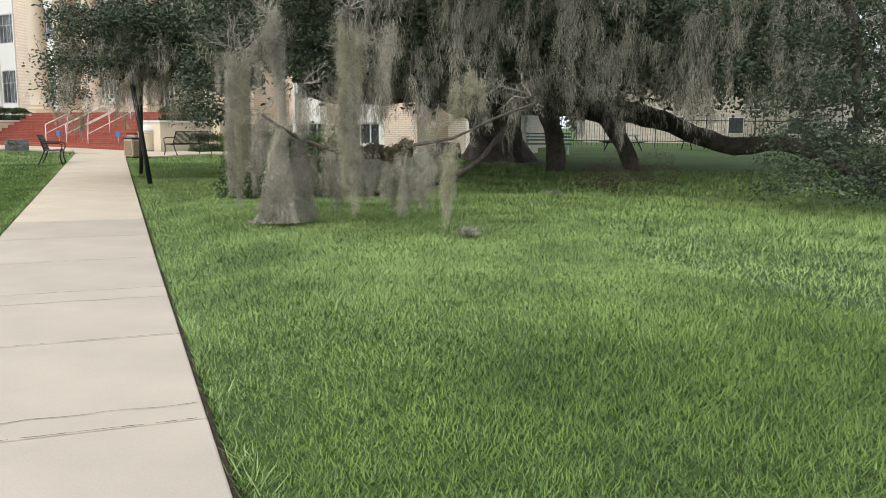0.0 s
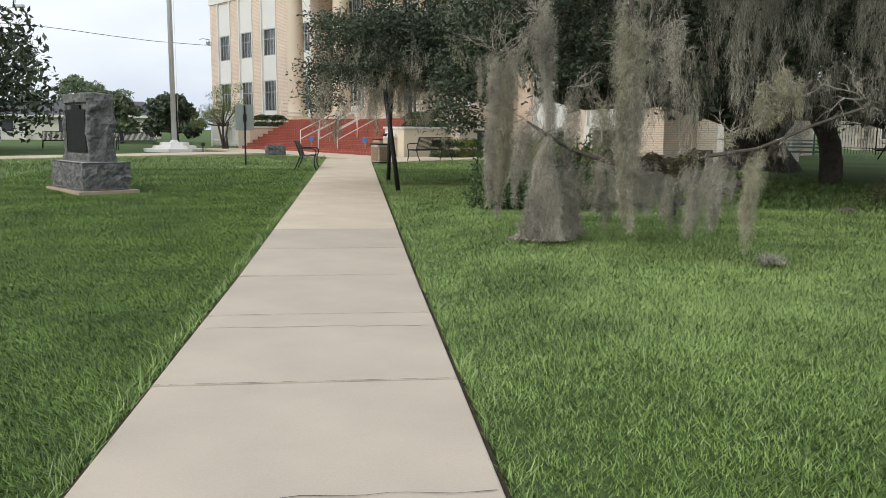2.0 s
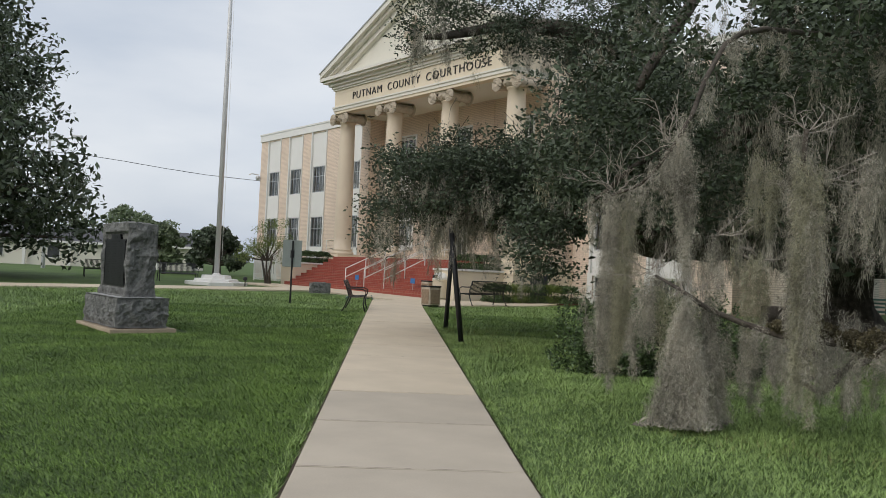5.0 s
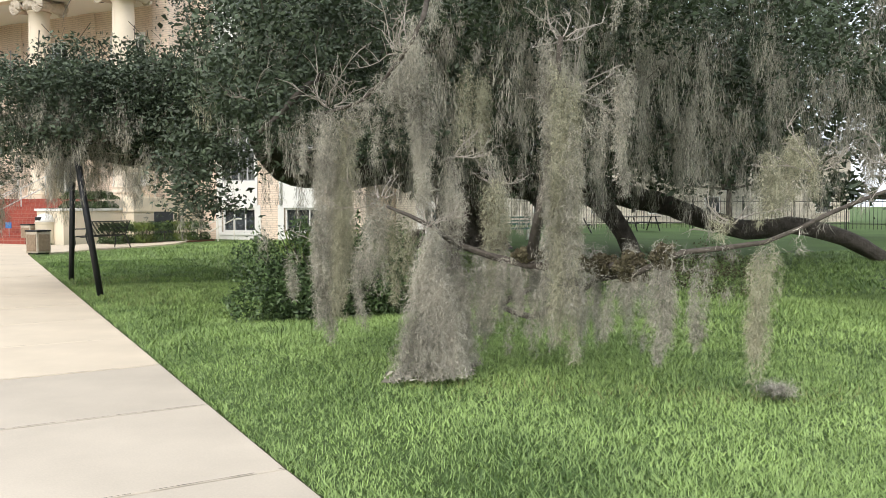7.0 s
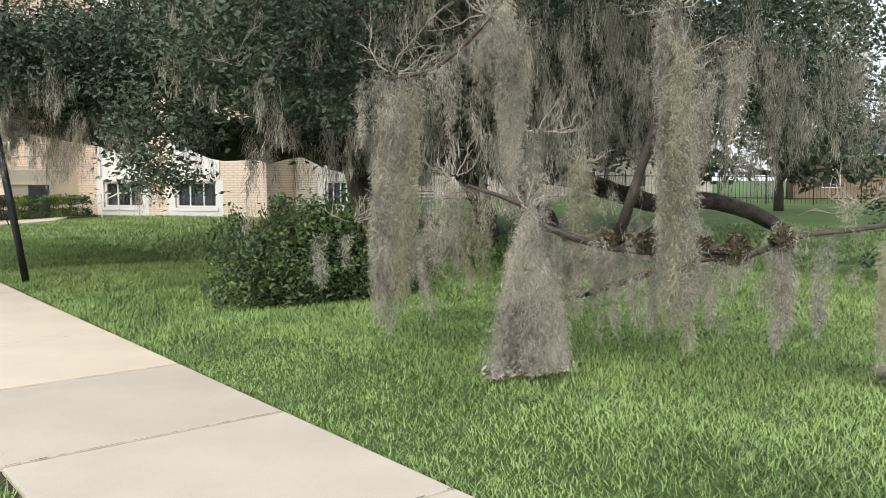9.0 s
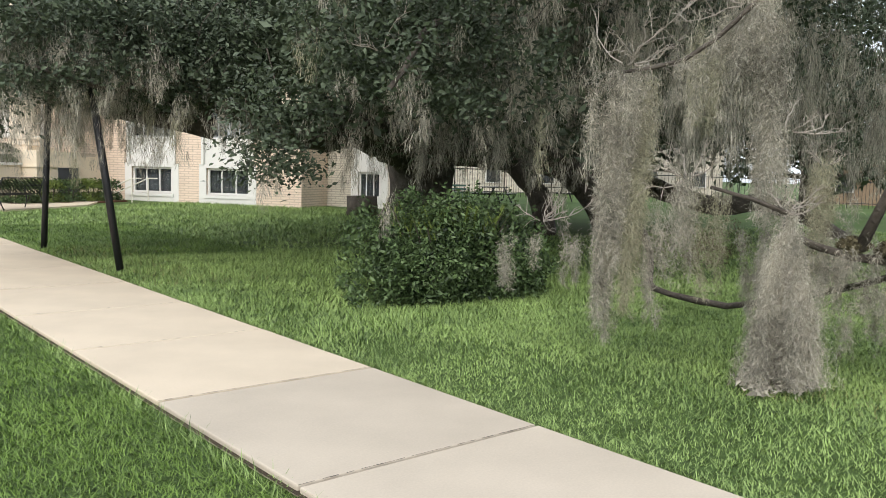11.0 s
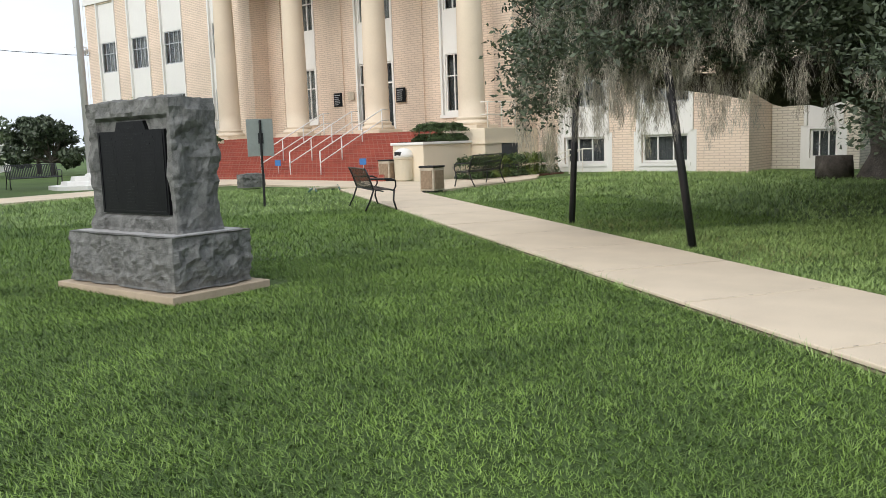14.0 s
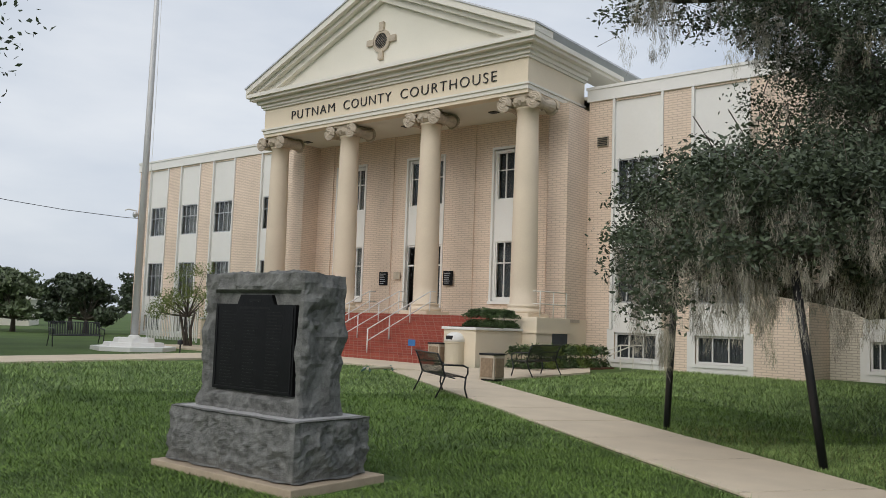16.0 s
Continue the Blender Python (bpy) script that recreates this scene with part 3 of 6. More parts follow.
def portico():
    c = CU
    wins = [(c - 4.72, 0.98), (c + 4.72, 0.98), (c, 1.08)]
    holes = [(m - h - 0.0, m + h, 2.72 if m != c else FLOOR, 9.1) for m, h in wins]
    wall_with_holes("wall", c - 7.35, c + 7.35, BASE - 0.4, 11.2, 0.0, 0.35, holes, M_BRICK, "cream brick portico wall")
    for m, h in wins:
        door = m == c
        zs = [(9.0, 6.98)] + ([] if door else [(5.22, 2.85)])
        wall_with_holes("panel", m - h, m + h, (5.2 if door else 2.72), 9.1, 0.08, 0.26, [(m - h + 0.14, m + h - 0.14, z0, z1) for z1, z0 in zs], M_WHITE, "white panel between stacked windows")
        for z1, z0 in zs:
            window(m - h + 0.14, m + h - 0.14, z0, z1, 0.12, 4, 2, frame_mat=M_WHITE, split=(0.62,))
        bm = bmesh.new()
        for x in (m - h - 0.05, m + h - 0.05):
            add_box(bm, x, -0.05, FLOOR if door else 2.66, x + 0.1, 0.1, 9.16)
        add_box(bm, m - h - 0.05, -0.06, 9.1, m + h + 0.05, 0.1, 9.2)
        if not door:
            add_box(bm, m - h - 0.08, -0.1, 2.6, m + h + 0.08, 0.12, 2.72)
        part("window_surround", bm, M_WHITE, house)
    # glazed entrance
    bm = bmesh.new()
    for x in (c - 1.06, c - 0.52, c - 0.03, c + 0.46, c + 1.0):
        add_box(bm, x, 0.12, FLOOR, x + 0.06, 0.22, 5.2)
    for z in (FLOOR, 4.25, 5.12):
        add_box(bm, c - 1.06, 0.125, z, c + 1.06, 0.215, z + 0.07)
    d = part("door", bm, M_WHITE, house, "glazed double entrance door with transom")
    p = part("pane", box(c - 1.04, 0.16, FLOOR + 0.05, c + 1.04, 0.17, 5.15), M_GLASS, d)
    p.visible_shadow = False
    bm = bmesh.new()
    for x in (c - 0.12, c + 0.09):
        add_tube(bm, [(x, 0.06, 2.9), (x, 0.06, 3.4)], 0.02)
    part("handle", bm, M_STEEL, d)
    # added board behind the door, its dark colour standing in for the unlit hall
    part("dark_door_backing", box(c - 1.08, 0.9, FLOOR, c + 1.08, 0.95, 5.2), M_DARKROOM, d)
    # shallow brick pilasters and the end piers
    for x, w, out in ((c - 2.36, 0.45, 0.07), (c + 2.36, 0.45, 0.07), (c - 6.2, 0.25, 0.07), (c + 6.2, 0.25, 0.07)):
        part("pilaster", box(x - w, -out, FLOOR, x + w, 0.0, 10.35), M_BRICK, house)
    for s in (-1, 1):
        a, b = sorted((c + s * 7.05, c + s * 7.92))
        part("pier", box(a, -1.0, FLOOR, b, VW, 10.35), M_BRICK, house, "cream brick end pier")
        part("plinth", box(a - 0.02, -1.05, BASE - 0.4, b + 0.05, VW - 0.01, FLOOR), M_STUCCO, house)
    # platform, soffit, entablature, pediment
    part("porch_floor", box(c - 8.0, -3.3, FLOOR - 0.12, c + 8.0, 0.0, FLOOR), M_STONE, house)
    for s in (-1, 1):
        a, b = sorted((c + s * 6.25, c + s * 8.2))
        part("pedestal", box(a, -3.35, BASE - 0.4, b, -1.06, FLOOR + 0.02, 0.02), M_STUCCO, house, "cream stucco column pedestal")
        part("pedestal_band", box(a - 0.04, -3.4, 1.5, b + 0.04, -1.1, 1.56), M_STUCCO, house)
    # no real hole: a thin panel painted dark as the shade inside an opening
    part("recess", box(c + 8.185, -2.3, 0.55, c + 8.215, -1.25, 1.5), M_DARKROOM, house, "flat dark panel standing in for a shaded basement opening")
    part("soffit", box(c - 7.3, -3.0, 10.3, c + 7.3, 0.0, 10.42), M_TYMP, house, "plain portico ceiling")
    for x in (c - 4.7, c, c + 4.7, c - 6.4, c + 6.4):
        part("downlight", box(x - 0.18, -1.6, 10.27, x + 0.18, -1.3, 10.3), M_BLACK, house)
    layers = [(10.28, 10.42, 0.0), (10.42, 10.58, 0.05), (10.58, 10.66, 0.1), (10.66, 11.6, 0.0), (11.6, 11.7, 0.08), (11.7, 11.84, 0.16), (11.84, 12.0, 0.3)]
    for z0, z1, o in layers:
        bm = bmesh.new()
        add_box(bm, c - 7.5 - o, -3.25 - o, z0, c + 7.5 + o, -2.8, z1)
        for s in (-1, 1):
            a, b = sorted((c + s * (7.5 + o), c + s * 7.05))
            add_box(bm, a, -2.8, z0, b, VW + 0.3, z1)
        part("entablature", bm, M_CREAM if o else M_STUCCO, house)
    for o, z0, z1 in ((0.55, 12.0, 12.12), (0.68, 12.12, 12.3)):
        bm = bmesh.new()
        add_box(bm, c - 7.5 - o, -3.25 - o, z0, c + 7.5 + o, -2.7, z1)
        for s in (-1, 1):
            a, b = sorted((c + s * (7.5 + o), c + s * 7.0))
            add_box(bm, a, -2.7, z0, b, 3.0, z1)
        part("cornice", bm, M_CREAM, house, "pale projecting cornice")
    slope, half = 0.43, 8.2
    apex = 12.3 + slope * half
    for s in (-1, 1):
        for o, lo, hi, back in ((0.68, 0.0, 0.34, -2.7), (0.45, -0.2, 0.0, -2.7), (0.2, -0.5, -0.2, -2.7)):
            bm = bmesh.new()
            q = [(c + s * half, 12.3 + lo), (c, apex + lo), (c, apex + hi), (c + s * half, 12.3 + hi)]
            if lo < 0:
                q[0] = (c + s * (half + lo / slope), 12.3)
                q[3] = (c + s * (half + hi / slope), 12.3)
            front = [bm.verts.new((u, -3.25 - o, z)) for u, z in q]
            rear = [bm.verts.new((u, back, z)) for u, z in q]
            bm.faces.new(front)
            bm.faces.new(list(reversed(rear)))
            for i in range(4):
                bm.faces.new((front[i], rear[i], rear[(i + 1) % 4], front[(i + 1) % 4]))
            bmesh.ops.recalc_face_normals(bm, faces=bm.faces)
            part("raking_cornice", bm, M_CREAM, house, "pale moulded raking cornice")
    bm = bmesh.new()
    for v0 in (-3.2, -2.9):
        bm.faces.new([bm.verts.new((u, v0, z)) for u, z in ((c - half, 12.3), (c + half, 12.3), (c, apex))])
    part("tympanum", bm, M_TYMP, house, "smooth pale gable field")
    bm = bmesh.new()
    for s in (-1, 1):
        q = [(c + s * (half + 0.05), 12.62), (c, apex + 0.36)]
        vs = [bm.verts.new((q[0][0], -3.98, q[0][1])), bm.verts.new((q[1][0], -3.98, q[1][1])), bm.verts.new((q[1][0], 8, q[1][1])), bm.verts.new((q[0][0], 8, q[0][1]))]
        lo = [bm.verts.new(v.co - Vector((0, 0, 0.07))) for v in vs]
        bm.faces.new(vs)
        bm.faces.new(list(reversed(lo)))
        for i in range(4):
            bm.faces.new((vs[i], lo[i], lo[(i + 1) % 4], vs[(i + 1) % 4]))
    bmesh.ops.recalc_face_normals(bm, faces=bm.faces)
    part("gable_roof", bm, M_STEEL, house, "thin metal gable roof")
    bm = lathe([(0.5, 0.0), (0.5, 0.09), (0.34, 0.09), (0.34, 0.02)], 32)
    bmesh.ops.transform(bm, matrix=pose(c, -3.2, 13.62, 90), verts=bm.verts)
    ocu = part("oculus", bm, M_STONE, house, "round gable vent with four keystones")
    for a in range(4):
        bm = bmesh.new()
        add_box(bm, -0.13, 0.42, 0, 0.13, 0.82, 0.12, pose(c, -3.2, 13.62, 90) @ pose(0, 0, 0, 0, 0, 90 * a))
        part("keystone", bm, M_STONE, ocu)
    bm = bmesh.new()
    for i in range(-3, 4):
        add_box(bm, -0.33, i * 0.09 - 0.012, 0.03, 0.33, i * 0.09 + 0.012, 0.05, pose(c, -3.2, 13.62, 90) @ pose(0, 0, 0, 0, 0, 45))
        add_box(bm, -0.33, i * 0.09 - 0.012, 0.055, 0.33, i * 0.09 + 0.012, 0.07, pose(c, -3.2, 13.62, 90) @ pose(0, 0, 0, 0, 0, -45))
    part("grille", bm, M_BLACK, ocu)


portico()


def column_mesh():
    shaft = [(0.50, 2.5)] + [(0.50 - 0.09 * (i / 10) ** 1.6, 2.5 + 7.25 * i / 10) for i in range(11)] + [(0.46, 9.77), (0.46, 9.84)]
    base = [(0.66, 2.2), (0.68, 2.26), (0.66, 2.33), (0.57, 2.36), (0.55, 2.41), (0.59, 2.45), (0.57, 2.5), (0.5, 2.52)]
    return lathe(shaft, 32), lathe(base, 32)


def column(u):
    sh, ba = column_mesh()
    for bm in (sh, ba):
        bmesh.ops.translate(bm, vec=(u, -2.55, 0), verts=bm.verts)
    c = part("column", sh, M_COLUMN, house, "smooth beige column with an Ionic capital", smooth=True)
    b = part("column_base", ba, M_COLUMN, c, smooth=True)
    part("base_plinth", box(u - 0.7, -3.25, FLOOR, u + 0.7, -1.85, 2.2, 0.015), M_COLUMN, c)
    bm = bmesh.new()
    add_box(bm, u - 0.62, -3.15, 10.18, u + 0.62, -1.95, 10.28, None, 0.02)
    for s in (-1, 1):
        for v in (-3.12, -1.98):
            # spiral scrolls on the four corners
            for k in range(3):
                r = 0.27 - 0.08 * k
                add_tube(bm, [(u + s * 0.66 + r * math.cos(t), v + (0.05 + 0.02 * k) * (-1 if v < -2.5 else 1), 9.98 + r * math.sin(t)) for t in [j * math.pi / 9 for j in range(19)]], 0.06, 6)
            add_tube(bm, [(u + s * 0.66, v - 0.1, 9.98), (u + s * 0.66, v + 0.1, 9.98)], 0.16, 12)
        add_tube(bm, [(u + s * 0.66, -3.08, 9.98), (u + s * 0.66, -2.55, 9.96), (u + s * 0.66, -2.02, 9.98)], [0.25, 0.17, 0.25], 12)
    add_tube(bm, [(u, -2.55, 9.84), (u, -2.55, 9.98), (u, -2.55, 10.18)], [0.46, 0.62, 0.62], 20)
    for k in range(12):
        t = k * math.pi / 6
        add_tube(bm, [(u + 0.55 * math.cos(t), -2.55 + 0.55 * math.sin(t), 9.88), (u + 0.62 * math.cos(t), -2.55 + 0.62 * math.sin(t), 10.05)], [0.05, 0.09], 6)
    part("capital", bm, M_STONE, c, "weathered stone Ionic capital")


for k in (-7.08, -2.36, 2.36, 7.08):
    column(CU + k)


def lettering(text, size, m, mat, parent, name="lettering", depth=0.03, width=None):
    cu = bpy.data.curves.new(name, "FONT")
    cu.body, cu.size, cu.align_x, cu.extrude = text, size, "CENTER", depth
    cu.space_character = 1.2
    cu.offset = -0.012
    tmp = bpy.data.objects.new(name, cu)
    scene.collection.objects.link(tmp)
    bpy.context.view_layer.update()
    me = bpy.data.meshes.new_from_object(tmp.evaluated_get(bpy.context.evaluated_depsgraph_get()))
    bpy.data.objects.remove(tmp)
    if width:
        xs = [v.co.x for v in me.vertices]
        k = width / (max(xs) - min(xs))
        for v in me.vertices:
            v.co.x *= k
    me.materials.clear()
    me.materials.append(mat)
    ob = new(name, me)
    ob.parent = parent
    ob.matrix_basis = m
    return ob


for word, at, wide in (("PUTNAM", -4.32, 2.85), ("COUNTY", -0.93, 2.8), ("COURTHOUSE", 3.45, 4.85)):
    lettering(word, 0.60, pose(CU + 0.22 + at, -3.27, 10.90, 90, 0, 0), M_BLACK, house, width=wide)

# plaques beside the door
for u0, u1, mat, lab in ((-2.14, -1.62, M_BRONZE, "dark bronze plaque"), (1.67, 2.2, M_BRONZE, "dark bronze plaque"), (-1.25, -0.85, M_STONE, "pale stone plaque")):
    pl = part("plaque", box(u0, -0.11, 3.38 if mat is M_BRONZE else 3.65, u1, -0.07, 4.0, 0.01), mat, house, lab)
    if mat is M_BRONZE:
        bm = bmesh.new()
        rr = random.Random(int(u0 * 10))
        for i in range(6):
            add_box(bm, u0 + 0.06, -0.114, 3.46 + i * 0.085, u0 + 0.06 + (u1 - u0 - 0.12) * rr.uniform(0.5, 1), -0.108, 3.49 + i * 0.085)
        part("raised_lines", bm, M_STEEL, pl)


def stairs():
    st = empty("entrance_stairs", BUILD, "wide red tiled stairs climbing to the portico", "stairs", kind="structure")
    n, run = 10, 0.33
    z0 = 0.42
    rise = (FLOOR - z0) / n
    for i in range(n):
        v0 = -3.3 - run * (n - 1 - i) - run
        part("step", box(CU - 6.22, v0, z0 - 0.15, CU + 6.22, v0 + run if i < n - 1 else -3.3, z0 + rise * (i + 1) - 0.0, 0.008), M_TILE, st)
    for u in (0.1, 1.75, 3.4):
        bm = bmesh.new()
        b, t = Vector((u, -6.45, z0 + 0.1)), Vector((u, -3.0, FLOOR))
        for h in (0.92, 0.5):
            add_tube(bm, [b + Vector((0, 0, h)), t + Vector((0, 0, h)), t + Vector((0, 0.35, h))], 0.024, 8)
        for k in (0.0, 0.33, 0.66, 1.0):
            p = b.lerp(t, k)
            add_tube(bm, [p - Vector((0, 0, 0.05)), p + Vector((0, 0, 0.92))], 0.024, 8)
        tagged(part("handrail", bm, M_WHITE, st, "white painted pipe handrail", True))
    for s, u0 in ((-1, CU - 6.9), (1, CU + 6.9)):
        bm = bmesh.new()
        for z in (FLOOR + 0.95, FLOOR + 0.5):
            add_tube(bm, [(u0 + s * 0.9, -3.0, z), (u0 + s * 1.2, -3.0, z), (u0 + s * 1.2, -1.2, z)], 0.022, 8)
        for v in (-3.0, -2.1, -1.2):
            add_tube(bm, [(u0 + s * 1.2, v, FLOOR), (u0 + s * 1.2, v, FLOOR + 0.95)], 0.022, 8)
        part("porch_rail", bm, M_CREAM, st, "slim pale porch rail", True)
    return st


stairs()


def basement_rails():
    br = empty("basement_rail", BUILD, "pair of slim pale pipe rails beside the basement steps", "handrail")
    for v in (-0.9, 0.1):
        part("rail", tube([(9.0, v, 0.62), (9.3, v, 0.62), (10.6, v, 1.18), (11.0, v, 1.18)], 0.024, 8), M_CREAM, br, smooth=True)
        for x, z in ((9.3, 0.62), (10.6, 1.18)):
            part("post", tube([(x, v, 0.3), (x, v, z)], 0.022, 8), M_CREAM, br)


basement_rails()


def planter(u0, u1):
    pl = empty("planter", BUILD, "cream stucco planter wall with a white coping", "planter", "planters beside the stairs")
    part("body", box(u0, -6.1, 0.2, u1, -3.36, 1.55, 0.015), M_STUCCO, pl)
    part("coping", box(u0 - 0.06, -6.16, 1.55, u1 + 0.06, -3.36, 1.64, 0.015), M_WHITE, pl)
    part("soil", box(u0 + 0.1, -6.0, 1.6, u1 - 0.1, -3.4, 1.66), M_SOIL, pl)
    return pl


planter(CU + 6.24, CU + 7.6)
planter(CU - 7.6, CU - 6.24)


def leaf_blob(name, boxes, n, size, mat, parent, seed, label="", flat=1.0, round_=True):
    """Leaves filling rounded volumes: (centre, radii) each, denser at the skin."""
    rng = np.random.default_rng(seed)
    cs = []
    tot = sum(r[0] * r[1] * r[2] for _, r in boxes)
    for c, r in boxes:
        k = max(8, int(n * r[0] * r[1] * r[2] / tot))
        d = rng.normal(size=(k, 3))
        d /= np.linalg.norm(d, axis=1)[:, None]
        if not round_:
            d = np.sign(d) * np.abs(d) ** 0.45
        rad = rng.uniform(0.45, 1.0, k) ** 0.5
        lump = 1 + 0.16 * np.sin(d[:, 0] * 5 + c[0] * 3) * np.sin(d[:, 1] * 6 + c[1]) + 0.12 * np.sin(d[:, 2] * 7 + c[2])
        cs.append(np.array(c) + d * (rad * lump)[:, None] * np.array(r))
    v, f = leaves(np.concatenate(cs), size, rng, flat)
    return mesh_np(name, v, f, mat, parent, label)


def hedge(u, v, z, ru, rv, h, mat, seed, label, n=3500, size=0.07):
    p = uv(u, v, z)
    hd = empty("hedge", Matrix.Translation(p) @ pose(0, 0, 0, 0, 0, YAW), label, "hedge")
    leaf_blob("foliage", [((0, 0, h * 0.5), (ru, rv, h * 0.52))], n, size, mat, hd, seed, round_=False)
    bm = bmesh.new()
    for k in range(5):
        add_tube(bm, [(ru * (k - 2) * 0.35, 0, 0), (ru * (k - 2) * 0.4, 0.03, h * 0.7)], [0.02, 0.01], 5)
    part("stem", bm, M_BARK, hd)


hedge(CU + 7.0, -4.4, 1.64, 0.62, 0.85, 0.62, M_BUSHLEAF, 11, "clipped dark green hedge in the planter", 17000, 0.065)
hedge(CU - 7.0, -4.4, 1.64, 0.62, 0.85, 0.62, M_BUSHLEAF, 12, "clipped dark green hedge in the planter", 12000, 0.07)
for i, (u, v) in enumerate(((9.0, -4.6), (9.15, -3.7), (9.3, -2.9), (9.4, -2.0), (9.6, -1.2))):
    hedge(u, v, ground_z(uv(u, v).y) - 0.03, 0.5, 0.5, 0.75, M_YLEAF if i % 2 else M_BUSHLEAF, 20 + i, "low green shrub in a mulch bed", 2600, 0.09)
paved("mulch_bed", [(8.75, -5.3), (9.9, -5.3), (10.2, -0.6), (8.75, -0.6)], "red-brown mulch bed along the plinth", M_MULCH)


# ---- the great live oak and its moss ----
oak = empty("live_oak", pose(14.2, 29.2, 0), "huge spreading live oak draped in grey Spanish moss", "tree")
OAK_INV = Matrix.Translation((-14.2, -29.2, 0))


def limb(name, pts, r0, r1, sides=12, mat=None, rough=0.35, seed=0, parent=None, taper=0.8):
    s = spline(pts, 0.4)
    n = len(s)
    s = [p + Vector((noise.noise(p * 0.8 + Vector((seed, 0, 0))), noise.noise(p * 0.8 + Vector((0, seed, 9))), noise.noise(p * 0.8 + Vector((5, 0, seed))))) * 0.10 for p in s]
    bm = tube(s, [r0 + (r1 - r0) * (i / (n - 1)) ** taper for i in range(n)], sides, rough, seed)
    bmesh.ops.transform(bm, matrix=OAK_INV, verts=bm.verts)
    part(name, bm, mat or M_BARK, parent or oak, smooth=True)
    return s


def oak_trunk():
    bm = bmesh.new()
    pts = [(14.2, 29.2, 0.0), (14.2, 29.2, 0.35), (14.15, 29.2, 1.0), (14.0, 29.1, 1.8), (13.9, 29.0, 2.6), (13.8, 28.9, 3.4)]
    add_tube(bm, pts, [1.55, 1.2, 1.02, 1.0, 1.15, 0.8], 22, 0.35, 2)
    bmesh.ops.transform(bm, matrix=OAK_INV, verts=bm.verts)
    part("trunk", bm, M_BARK, oak, "massive dark furrowed trunk", smooth=True)


oak_trunk()
